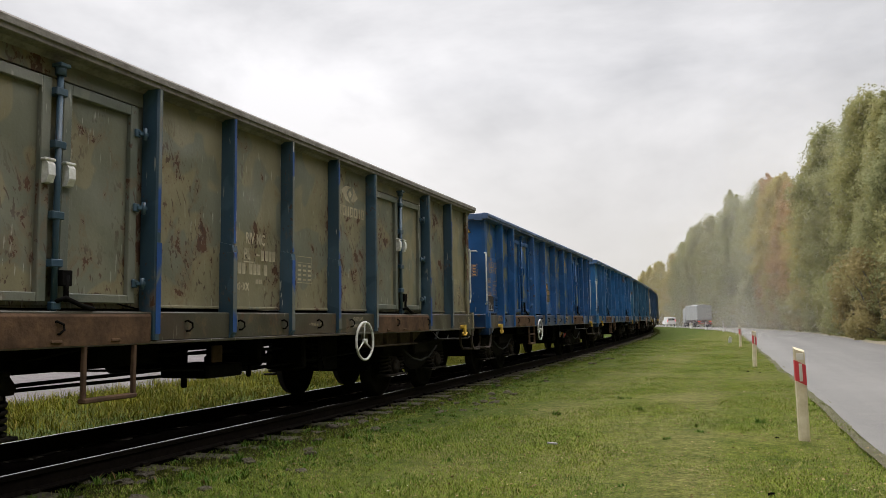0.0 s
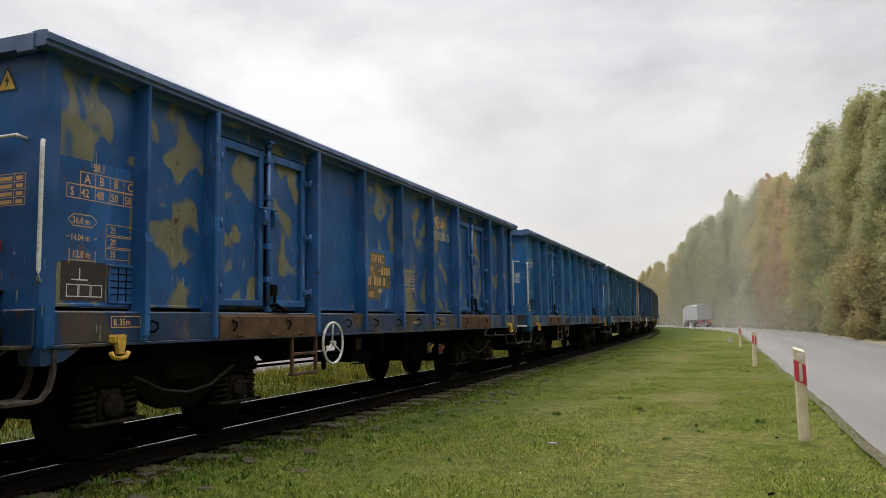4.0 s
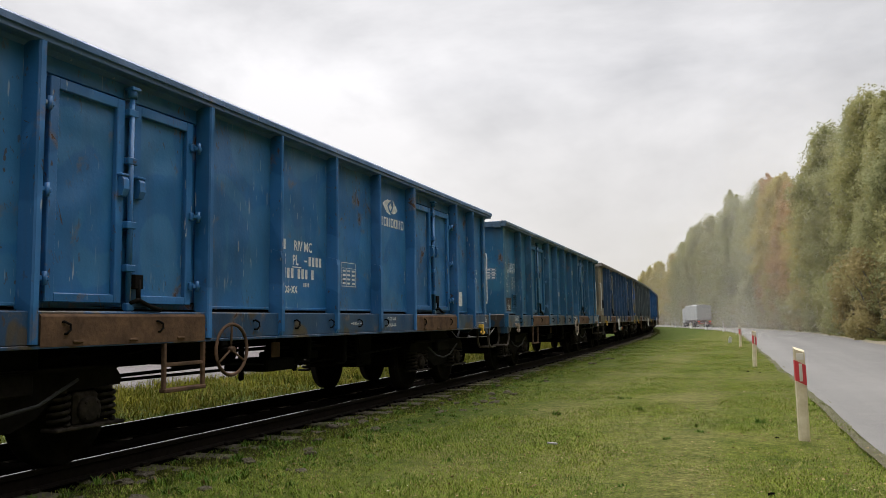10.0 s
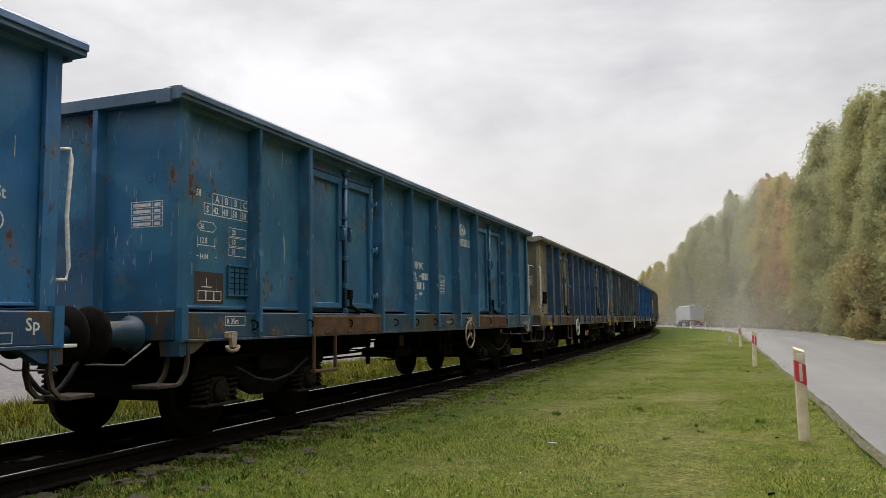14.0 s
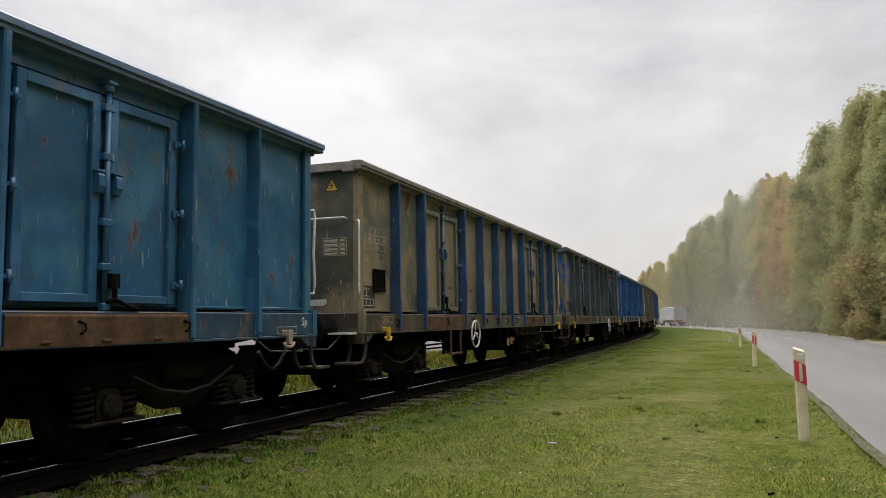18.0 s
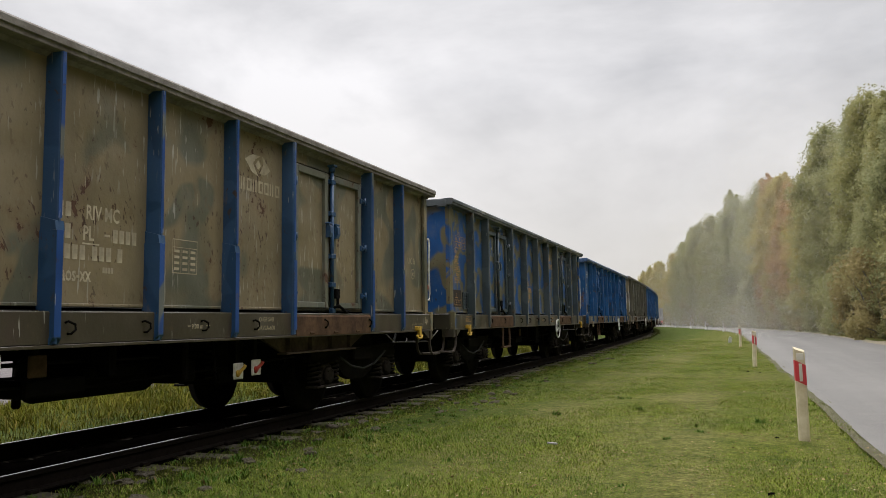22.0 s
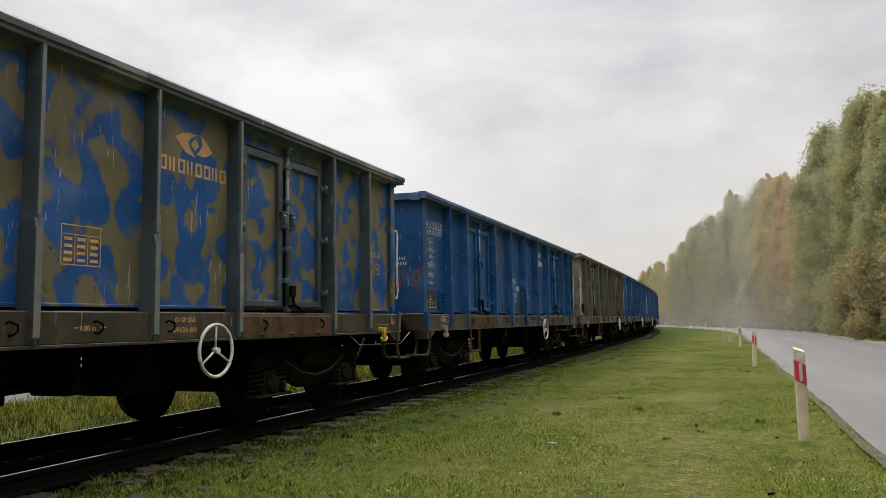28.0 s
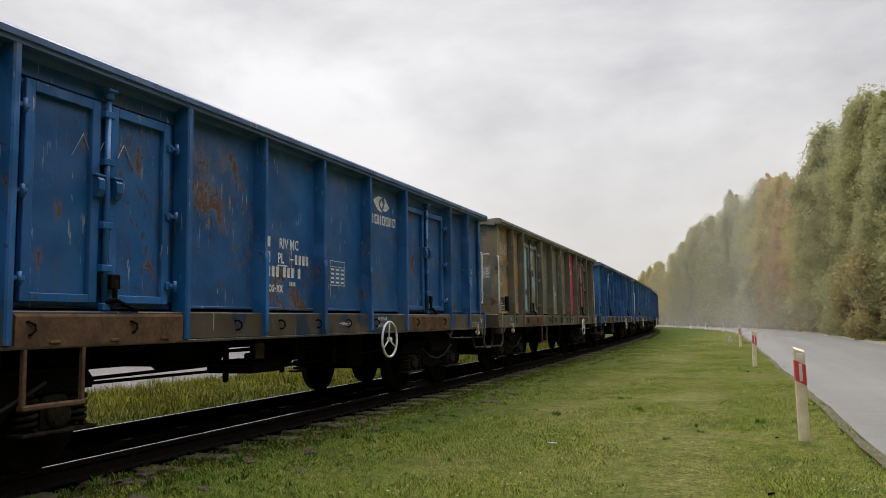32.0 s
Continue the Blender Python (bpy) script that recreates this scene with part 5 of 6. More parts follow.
def blade_material(name, a, b, dry, share):
    n = Nodes(name)
    rnd = n.t.nodes.new("ShaderNodeNewGeometry").outputs["Random Per Island"]
    c = n.mix(n.ramp(n.noise(1.1, 4, 0.6), 0.38, 0.62), a, b)
    c = n.mix(n.ramp(n.noise(6.5, 5, 0.65, n.moved(loc=(4, 9, 0))), 0.52, 0.34, 0.0, 0.7), c, n.mix(1.0, c, (0.5, 0.6, 0.45), "MULTIPLY"))
    c = n.mix(n.ramp(rnd, 1.0 - share - 0.02, 1.0 - share + 0.02), c, dry)
    c = n.mix(n.ramp(rnd, 0.0, 0.7, 0.0, 0.45), c, n.mix(1.0, c, (0.6, 0.65, 0.5), "MULTIPLY"))
    return n.done(c, 0.8, gloss=0.08)


M_GRASS = ground_material()
M_ASPHALT = asphalt_material()
# ballast painted near black to hold the shade under the train
M_BALLAST = soil_material("shade_black_ballast", (0.0055, 0.005, 0.0042), (0.011, 0.009, 0.0075), 3.0, 0.0)
# soil colour darkened to take in the train's shade beside the rails
M_SOIL = soil_material("trackside_soil", (0.022, 0.028, 0.007), (0.048, 0.046, 0.015), 3.0, 0.0)
M_SAND = soil_material("sandy_verge", (0.30, 0.26, 0.20), (0.22, 0.19, 0.13), 1.2)
M_EDGE = soil_material("earthy_road_edge", (0.110, 0.105, 0.060), (0.150, 0.138, 0.095), 2.5)
M_YARD = soil_material("pale_concrete_yard", (0.115, 0.103, 0.101), (0.165, 0.150, 0.148), 0.4)
M_CONCRETE = soil_material("old_concrete", (0.10, 0.085, 0.062), (0.165, 0.145, 0.115), 5.0)
M_RAIL = rusty("rail_steel", (0.012, 0.009, 0.007), (0.008, 0.006, 0.005), 6.0)
M_HEAD = plain("polished_rail_head", (0.62, 0.62, 0.62), (0.5, 0.49, 0.48), 0.25, 4, 1.0)
M_BLADE = blade_material("mown_grass_blades", (0.116, 0.170, 0.020), (0.186, 0.218, 0.032), (0.33, 0.27, 0.11), 0.13)
M_TALL = blade_material("tall_grass_blades", (0.062, 0.074, 0.005), (0.165, 0.152, 0.012), (0.19, 0.14, 0.03), 0.15)
M_WEED = blade_material("weed_leaves", (0.075, 0.14, 0.022), (0.11, 0.17, 0.03), (0.20, 0.13, 0.05), 0.08)


def sheet(name, xs_of, ys, z_of, material, label, kind="structure", category="ground"):
    """A strip of ground: for each y a row of x values."""
    v, f, k = [], [], None
    for y in ys:
        row = xs_of(y)
        k = len(row)
        v += [(x, y, z_of(x, y)) for x in row]
    for j in range(len(ys) - 1):
        for i in range(k - 1):
            a = j * k + i
            f.append((a, a + 1, a + k + 1, a + k))
    ob = new(name, Mesh().put(v, f, True).data(name))
    ob.data.materials.append(material)
    return tagged(ob, label, category, "", kind)


def spread(lo, hi, mids, step, far):
    """Values from lo to hi: even steps within mids, growing steps outside."""
    out = list(np.arange(mids[0], mids[1] + 1e-6, step))
    d, x = step, out[0]
    while x > lo:
        d *= far
        x -= d
        out.insert(0, max(x, lo))
    d, x = step, out[-1]
    while x < hi:
        d *= far
        x += d
        out.append(min(x, hi))
    return [float(q) for q in out]


GX, GY = spread(-2600, 2600, (-16, 14), 0.5, 1.35), spread(-2600, 2600, (-6, 150), 1.5, 1.4)


def land_z(x, y):
    u = x - track_x(y)
    z = ground_z(x, y)
    e = edge_x(y)
    if e + 0.2 < x < e + 6.6:
        z -= 0.10
    elif -1.75 < u < 1.3:
        z -= 0.09
    elif -60 < y < 130 and x < -12.6 and x > -80:
        z -= 0.05
    else:
        z += 0.030 * noise.noise((x * 0.7, y * 0.7, 1.0)) + 0.015 * noise.noise((x * 2.1, y * 2.1, 5.0))
    return z


sheet("ground", lambda y: GX, GY, land_z, M_GRASS, "mown autumn grass verge with thin brown patches")


def road_row(y):
    e = edge_x(y) + 0.10 * noise.noise((y * 0.25, 2.0, 0)) + 0.018 * noise.noise((y * 3.1, 7.0, 0))
    return [e, e + 0.25, e + 1.5, e + 3.0, e + 4.5, e + 5.8, e + 6.1 + 0.15 * noise.noise((y * 0.6, 9.0, 0))]


ROAD_YS = [float(q) for q in np.arange(-30, 240, 0.75)]
sheet("road", road_row, ROAD_YS, lambda x, y: road_z(y) + 0.012 + 0.05 * (1 - ((x - edge_x(y) - 3.0) / 3.2) ** 2) * 0.6, M_ASPHALT, "pale grey worn asphalt country road", category="road")
sheet("road_shoulder", lambda y: [edge_x(y) + q + 0.04 * noise.noise((y * 1.4, k, 5)) + 0.10 * noise.noise((y * 0.25, 2.0, 0)) for k, q in enumerate((-0.13, -0.07, 0.0, 0.10))], ROAD_YS, lambda x, y: ground_z(x, y) + 0.010 + 0.02 * noise.noise((x * 5.0, y * 2.0, 3.0)) - 0.02 * max(0.0, edge_x(y) - 0.2 - x), M_EDGE, "earthy crumbling edge of the road", category="road edge")
sheet("verge", lambda y: [edge_x(y) + q for q in (6.02, 6.3, 6.5 + 0.12 * noise.noise((y, 3, 3)))], ROAD_YS[::2], lambda x, y: road_z(y) + 0.02 - 0.01 * (x - edge_x(y) - 6), M_SAND, "dusty sand verge beside the road", category="verge")
sheet("side_road", lambda y: [edge_x(y) + 5.6 + q for q in (0, 1.0, 2.0, 4.0, 9.0)], [float(q) for q in np.arange(36, 48.5, 0.5)], lambda x, y: road_z(y) + 0.032, M_SAND, "sandy track joining the road", category="road")
sheet("yard", lambda y: [-80.0, -60.0, -40.0, -25.0, -18.0, -12.0 + 0.35 * noise.noise((y * 0.4, 4, 0))], [float(q) for q in np.arange(-60, 130, 2.0)], lambda x, y: -0.19 + 0.0 * x, M_YARD, "pale concrete yard behind the tracks", category="pavement")


def bed_row(y):
    c = track_x(y)
    a, b = c - 1.75 + 0.15 * noise.noise((y * 1.1, 1, 4)), c + 1.06 + 0.10 * noise.noise((y * 1.3, 8, 4)) + 0.05 * noise.noise((y * 4.0, 3, 4))
    return [a, c - 1.3, c - 0.8, c - 0.4, c, c + 0.4, c + 0.8, (c + 0.8 + b) / 2, b]


def bed_z(x, y):
    return (-0.146 if abs(x - track_x(y)) < 0.74 else -0.195) + 0.030 * noise.noise((x * 3.0, y * 3.0, 2.0)) + 0.015 * noise.noise((x * 9.0, y * 9.0, 2.0))


BED_YS = [float(q) for q in np.arange(-6, 60, 0.25)] + [float(q) for q in np.arange(60, 160, 1.0)]
sheet("track_bed", bed_row, BED_YS, bed_z, M_BALLAST, "black ballast under the rails, darkened for the train's shade", category="track bed")
sheet("soil_strip", lambda y: [track_x(y) + q for q in (0.80, 0.95, 1.15, 1.35, 1.6, 1.85, 2.3)], BED_YS, lambda x, y: -0.205 + 0.14 * min(max(x - track_x(y) - 0.9, 0.0), 0.3) - 0.15 * max(0.0, x - track_x(y) - 1.2) + 0.026 * noise.noise((x * 4.0, y * 4.0, 8.0)) + 0.010 * noise.noise((x * 11.0, y * 11.0, 8.0)), M_SOIL, "bare trampled soil beside the rails, darkened for train shade", category="soil")

# ---- rails and sleepers ----
PROFILE = ((-0.0625, -0.165), (0.0625, -0.165), (0.0625, -0.153), (0.010, -0.135), (0.009, -0.045), (0.036, -0.036), (0.036, -0.004), (0.030, -0.0005), (-0.030, -0.0005), (-0.036, -0.004), (-0.036, -0.036), (-0.009, -0.045), (-0.010, -0.135), (-0.0625, -0.153))


def rail_mesh(lat, prof, s0=-20.0, s1=190.0):
    v, f, n, s = [], [], len(prof), s0
    count = 0
    while s <= s1:
        for p in prof:
            x, y, _ = track(s, lat + p[0])
            v.append((x, y, p[1]))
        count += 1
        s += 1.0 if s < 60 else 3.0
    for j in range(count - 1):
        f += [(j * n + i, j * n + (i + 1) % n, (j + 1) * n + (i + 1) % n, (j + 1) * n + i) for i in range(n)]
    return Mesh().put(v, f)


rails = thing("railway_track", "single line of rusty steel rails with shiny heads", "railway track", kind="structure")
for lat in (-0.7525, 0.7525):
    rail = part("rail", rail_mesh(lat, PROFILE), M_RAIL, rails, "rust-brown steel rail")
    band = ((-0.012, 0.0005), (0.012, 0.0005), (0.012, -0.002), (-0.012, -0.002))
    part("rail_head", rail_mesh(lat, [(a, b + 0.001) for a, b in band]), M_HEAD, rail, "polished running surface")
sleeper_data = Mesh().prism([(-0.13, -0.30), (0.13, -0.30), (0.12, -0.18), (0.09, -0.168), (-0.09, -0.168), (-0.12, -0.18)], 0, -1.30, 1.30)
clip_data = Mesh().box(-0.11, -0.05, -0.05, 0.05, -0.172, -0.135, 0.01).box(0.05, 0.11, -0.05, 0.05, -0.172, -0.135, 0.01)
rnd = random.Random(5)
for k in range(120):
    x, y, a = track(-2.90 + 0.632 * k + rnd.uniform(-0.02, 0.02))
    m = pose(x, y, rnd.uniform(-0.020, 0.006), rnd.uniform(-1, 1), rnd.uniform(-0.4, 0.4), math.degrees(a) + rnd.uniform(-1.5, 1.5))
    bar = part("sleeper", sleeper_data, M_CONCRETE, rails, "", "sleeper", m)
    if k < 60:
        for lat in (-0.7525, 0.7525):
            part("rail_clip", clip_data, M_RAIL, bar, "", "rail_clip", pose(lat, 0, 0))


# ---- grass ----
def blades(name, places, label, material, category="grass"):
    """One triangle a blade; places: x, y, z, height, width, lean, turn."""
    p = np.array(places)
    n = len(p)
    x, y, z, h, w, lean, turn = p.T
    dx, dy = np.cos(turn) * w / 2, np.sin(turn) * w / 2
    lx, ly = -np.sin(turn) * lean * h, np.cos(turn) * lean * h
    v = np.empty((n, 5, 3))
    v[:, 0] = np.stack([x - dx, y - dy, z], 1)
    v[:, 1] = np.stack([x + dx, y + dy, z], 1)
    v[:, 2] = np.stack([x + dx * 0.8 + lx * 0.35, y + dy * 0.8 + ly * 0.35, z + h * 0.6], 1)
    v[:, 3] = np.stack([x - dx * 0.8 + lx * 0.35, y - dy * 0.8 + ly * 0.35, z + h * 0.6], 1)
    v[:, 4] = np.stack([x + lx, y + ly, z + h], 1)
    base = np.arange(n)[:, None] * 5
    quads, tris = base + np.array([[0, 1, 2, 3]]), base + np.array([[3, 2, 4]])
    me = bpy.data.meshes.new(name)
    me.vertices.add(n * 5)
    me.vertices.foreach_set("co", v.reshape(-1))
    me.loops.add(n * 7)
    me.polygons.add(n * 2)
    loops = np.concatenate([quads, tris], 1).reshape(-1)
    me.loops.foreach_set("vertex_index", loops)
    starts = np.stack([np.arange(n) * 7, np.arange(n) * 7 + 4], 1).reshape(-1)
    me.polygons.foreach_set("loop_start", starts)
    me.update(calc_edges=True)
    me.materials.append(material)
    return tagged(new(name, me), label, category, "", "stuff")


def grass_cover():
    rng, out = random.Random(11), []
    while len(out) < 310000:
        d = 4.7 + 46.0 * rng.random() ** 1.55
        a = radians(rng.uniform(-51, 10))
        x, y = d * math.sin(a), d * math.cos(a)
        u = x - track_x(y)
        if u < 0.95 or x > edge_x(y) + 0.10 * noise.noise((y * 0.25, 2.0, 0)) + 0.06 * noise.noise((y * 2.0, 3, 3)) + 0.03:
            continue
        patch = noise.noise((x * 0.8, y * 0.8, 4.0)) + 0.5 * noise.noise((x * 2.4, y * 2.4, 9.0))
        if rng.random() > 0.85 + 0.45 * patch or (u < 1.8 and rng.random() > 0.28 + (u - 0.95) * 0.85):
            continue
        h = rng.uniform(0.010, 0.030) * (1.0 + 0.5 * max(patch, -0.4)) * (1.25 if u < 3 else 1.0)
        out.append((x, y, ground_z(x, y) - 0.005 + max(0.0, 0.05 * (1.7 - u)), h, rng.uniform(0.0022, 0.0042) * (1 + d * 0.06), rng.uniform(-2.0, 2.0), rng.uniform(0, 6.28)))
    return out


def tall_cover():
    rng, out = random.Random(12), []
    while len(out) < 110000:
        y = rng.uniform(1.0, 48.0)
        x = track_x(y) - rng.uniform(1.45, 5.9)
        u = track_x(y) - x
        clump = 0.6 + 0.6 * noise.noise((x * 0.9, y * 0.9, 1.0)) + 0.4 * noise.noise((x * 2.7, y * 2.7, 1.0))
        if rng.random() > clump + 0.25:
            continue
        h = (0.09 + 0.24 * max(clump, 0.05) ** 1.6 + (0.16 if rng.random() < 0.03 else 0)) * rng.uniform(0.4, 1.15) * min(1.0, 0.35 + 0.4 * (u - 1.4))
        leafy = rng.random() < 0.35
        out.append((x, y, -0.21, h * (0.8 if leafy else 1), rng.uniform(0.009, 0.019) if leafy else rng.uniform(0.0035, 0.0065), rng.uniform(-1.8, 1.8) if leafy else rng.uniform(-1.1, 1.1), rng.uniform(0, 6.28)))
    return out


def weed_cover():
    """Leafy rosettes and tufts along the soil strip and on the lawn."""
    rng, out = random.Random(13), []
    spots = [(track_x(y) + rng.uniform(1.0, 2.6), y, rng.uniform(0.03, 0.085)) for y in [rng.uniform(3.4, 12) for _ in range(150)]]
    spots += [(rng.uniform(-3.8, 0.7), rng.uniform(4.0, 14.0), rng.uniform(0.04, 0.08)) for _ in range(26)]
    spots += [(track_x(y) + rng.uniform(1.3, 2.2), y, rng.uniform(0.04, 0.09)) for y in [rng.uniform(12, 40) for _ in range(90)]]
    for x, y, r in spots:
        if x > edge_x(y) - 0.2:
            continue
        for _ in range(rng.randint(12, 30)):
            a, d = rng.uniform(0, 6.28), r * rng.random() ** 0.5 * 0.8
            out.append((x + d * math.cos(a), y + d * math.sin(a), ground_z(x, y) - 0.01 + max(0.0, 0.05 * (1.7 - x + track_x(y))), r * rng.uniform(0.5, 1.1), rng.uniform(0.008, 0.02), rng.uniform(-1.3, 1.3), rng.uniform(0, 6.28)))
    return out


blades("grass", grass_cover(), "short mown green grass with dry straws", M_BLADE)
blades("tall_grass", tall_cover(), "tall yellow-green grass beyond the rails", M_TALL)
blades("weeds", weed_cover(), "low leafy weeds along the track", M_WEED, "weeds")

def litter(count):
    """Small fallen leaves, each a folded pair of triangles lying on the lawn."""
    rng = np.random.default_rng(17)
    v, f = [], []
    while len(f) < 2 * count:
        d, a = 5.0 + 42.0 * rng.random() ** 1.5, radians(rng.uniform(-48, 10))
        x, y = d * math.sin(a), d * math.cos(a)
        if x - track_x(y) < 1.2 or x > edge_x(y) - 0.06 or (x < edge_x(y) - 1.6 and rng.random() < 0.45):
            continue
        r, turn, k = rng.uniform(0.007, 0.016) * (1 + d * 0.02), rng.uniform(0, 6.28), len(v)
        ux, uy = r * math.cos(turn), r * math.sin(turn)
        z = ground_z(x, y) + rng.uniform(0.012, 0.035)
        up, side = rng.uniform(0.1, 0.7) * r, rng.uniform(0.1, 0.7) * r
        v += [(x - ux, y - uy, z), (x + uy * 0.6, y - ux * 0.6, z + up), (x + ux, y + uy, z + 0.2 * up), (x - uy * 0.6, y + ux * 0.6, z + side)]
        f += [(k, k + 1, k + 2), (k, k + 2, k + 3)]
    ob = new("fallen_leaves", Mesh().put(v, f).data("fallen_leaves"))
    n = Nodes("dry_fallen_leaf")
    isle = n.t.nodes.new("ShaderNodeNewGeometry").outputs["Random Per Island"]
    c = n.mix(isle, (0.10, 0.055, 0.026), (0.34, 0.25, 0.13))
    c = n.mix(n.ramp(isle, 0.95, 0.97), c, (0.40, 0.36, 0.28))
    ob.data.materials.append(n.done(c, 0.8, gloss=0.15))
    return tagged(ob, "dry brown fallen leaves strewn on grass", "leaves", "", "stuff")


litter(2600)

# ---- guide posts along the road ----
M_POST = plain("stained_white_plastic", (0.60, 0.53, 0.37), (0.42, 0.35, 0.22), 0.55, 6)
M_VANWHITE = plain("clean_white_plastic", (0.80, 0.80, 0.78), (0.70, 0.70, 0.68), 0.5, 6)
M_POSTRED = plain("faded_red_band", (0.50, 0.045, 0.05), (0.38, 0.04, 0.045), 0.5, 8)
M_REFLEX = plain("silver_reflector", (0.60, 0.56, 0.48), (0.45, 0.42, 0.36), 0.3, 8)


def post_body():
    """A hollow plastic post, slanted at its top, open at its back."""
    prof = [(-0.056, 0.05), (-0.053, -0.030), (-0.025, -0.048), (0.025, -0.048), (0.053, -0.030), (0.056, 0.05)]
    tops = [1.01, 0.985, 0.975, 0.96, 0.955, 0.97]
    n = len(prof)
    v = [(x, y, -0.25) for x, y in prof] + [(x * 0.96, y, z) for (x, y), z in zip(prof, tops)]
    f = [(i, (i + 1) % n, n + (i + 1) % n, n + i) for i in range(n)] + [tuple(range(n - 1, -1, -1)), tuple(range(n, 2 * n))]
    return Mesh().put(v, f)


def post_band():
    prof = [(-0.0575, 0.03), (-0.0550, -0.032), (-0.026, -0.051), (0.026, -0.051), (0.0550, -0.032), (0.0575, 0.03)]
    n = len(prof)
    v = [(x, y, 0.62 - x * 0.5) for x, y in prof] + [(x, y, 0.84 - x * 0.5) for x, y in prof]
    return Mesh().put(v, [(i, i + 1, n + i + 1, n + i) for i in range(n - 1)])


POST_AT = ((9.3, 0.602, 1.0, -0.6), (23.3, 0.36, -2.5, 1.5), (39.8, 0.02, -1.5, 0.5), (94.0, -1.72, 0.5, 0.5), (110.0, -4.2, 0, 1), (126.0, -7.0, 0, 0), (143.0, -10.6, 1, 0), (156.0, -13.3, 0, 0))
first_post = far_post = None
for k, (y, x, tip, side) in enumerate(POST_AT):
    m = pose(x, y, ground_z(x, y), tip, side, 4 + 3 * (k % 3))
    if first_post is None:
        first_post = thing("guide_post", "stained white plastic roadside post with a red band", "guide post", "guide posts along the road", m)
        part("post_body", post_body(), M_POST, first_post)
        part("red_band", post_band(), M_POSTRED, first_post, "faded red band")
        part("reflector", Mesh().box(-0.017, 0.015, -0.055, -0.049, 0.64, 0.83, 0.003), M_REFLEX, first_post, "narrow silver reflector")
        part("cap_plate", Mesh().box(-0.036, 0.036, -0.053, -0.045, 0.87, 0.94, 0.003), M_REFLEX, first_post)
    elif y < 60:
        copy_thing(first_post, m)
    elif far_post is None:
        far_post = thing("guide_post", "clean white plastic roadside post in road dust", "guide post", "guide posts along the road", m)
        part("post_body", post_body(), M_VANWHITE, far_post)
        part("reflector", Mesh().box(-0.02, 0.02, -0.053, -0.046, 0.66, 0.80, 0.003), M_POSTRED, far_post, "narrow red reflector")
    else:
        copy_thing(far_post, m)
stub = thing("marker_stub", "short white leaning marker stub in the grass", "marker post", m=pose(-0.55, 46.5, ground_z(-0.55, 46.5), 6, 12, 5))
part("post_body", Mesh().prism([(-0.09, -0.2), (0.09, -0.2), (0.09, 0.31), (0.0, 0.36), (-0.09, 0.34)], 1, -0.04, 0.04), M_WHITE, stub)

# ---- small things in the grass ----
can = thing("crushed_can", "crushed pale drink can lying in the grass", "litter", m=pose(-1.90, 8.15, ground_z(-1.9, 8.15) + 0.045, 0, 8, 35) @ Matrix.Diagonal((0.75, 0.55, 0.4, 1)))
part("can_body", Mesh().lathe([(-0.075, 0.020), (-0.06, 0.030), (-0.02, 0.026), (0.03, 0.030), (0.06, 0.028), (0.075, 0.018)], 14, 0), plain("scuffed_can_metal", (0.40, 0.40, 0.41), (0.10, 0.10, 0.11), 0.4, 30), can)
part("can_end", Mesh().lathe([(0.074, 0.017), (0.079, 0.019), (0.081, 0.015)], 14, 0), M_HOSE, can)


def clod(seed, r):
    rng, bm = random.Random(seed), bmesh.new()
    bmesh.ops.create_icosphere(bm, subdivisions=2, radius=r)
    out = Mesh()
    for v in bm.verts:
        v.co *= 1.0 + 0.45 * noise.noise(v.co * (1.6 / r) + Vector((seed, 0, 0)))
        v.co.z *= 0.6
    bm.verts.index_update()
    out.put([v.co[:] for v in bm.verts], [[v.index for v in f.verts] for f in bm.faces], False)
    bm.free()
    return out


for k, (x, y, r) in enumerate(((0.17, 6.42, 0.028), (0.33, 9.4, 0.022), (0.15, 21.0, 0.03), (0.42, 20.6, 0.03))):
    lump = new("dirt_clod", clod(k, r).data("dirt_clod"))
    lump.data.materials.append(M_BALLAST)
    lump.matrix_basis = pose(x, y, ground_z(x, y) + r * 0.35)
    tagged(lump, "small dark clod of earth in the grass", "clod", "clods in the grass")
rnd = random.Random(21)
for k in range(84):
    y = rnd.uniform(3.6, 14) if k < 60 else rnd.uniform(14, 30)
    x, r = track_x(y) + rnd.uniform(1.1, 2.4), rnd.uniform(0.018, 0.075)
    ob = new("stone", SHARED.setdefault(("stone", k % 6), clod(40 + k % 6, 0.06).data("stone")))
    if not ob.data.materials:
        ob.data.materials.append(M_CONCRETE)
    ob.matrix_basis = pose(x, y, -0.195 + max(0.0, 0.05 * (1.7 - x + track_x(y))) + r * 0.12, rnd.uniform(-10, 10), rnd.uniform(-10, 10), rnd.uniform(0, 360)) @ Matrix.Diagonal((r / 0.06, r / 0.05, r / 0.08, 1))
    tagged(ob, "grey ballast stone half sunk in soil", "stone", "stones beside the rails")


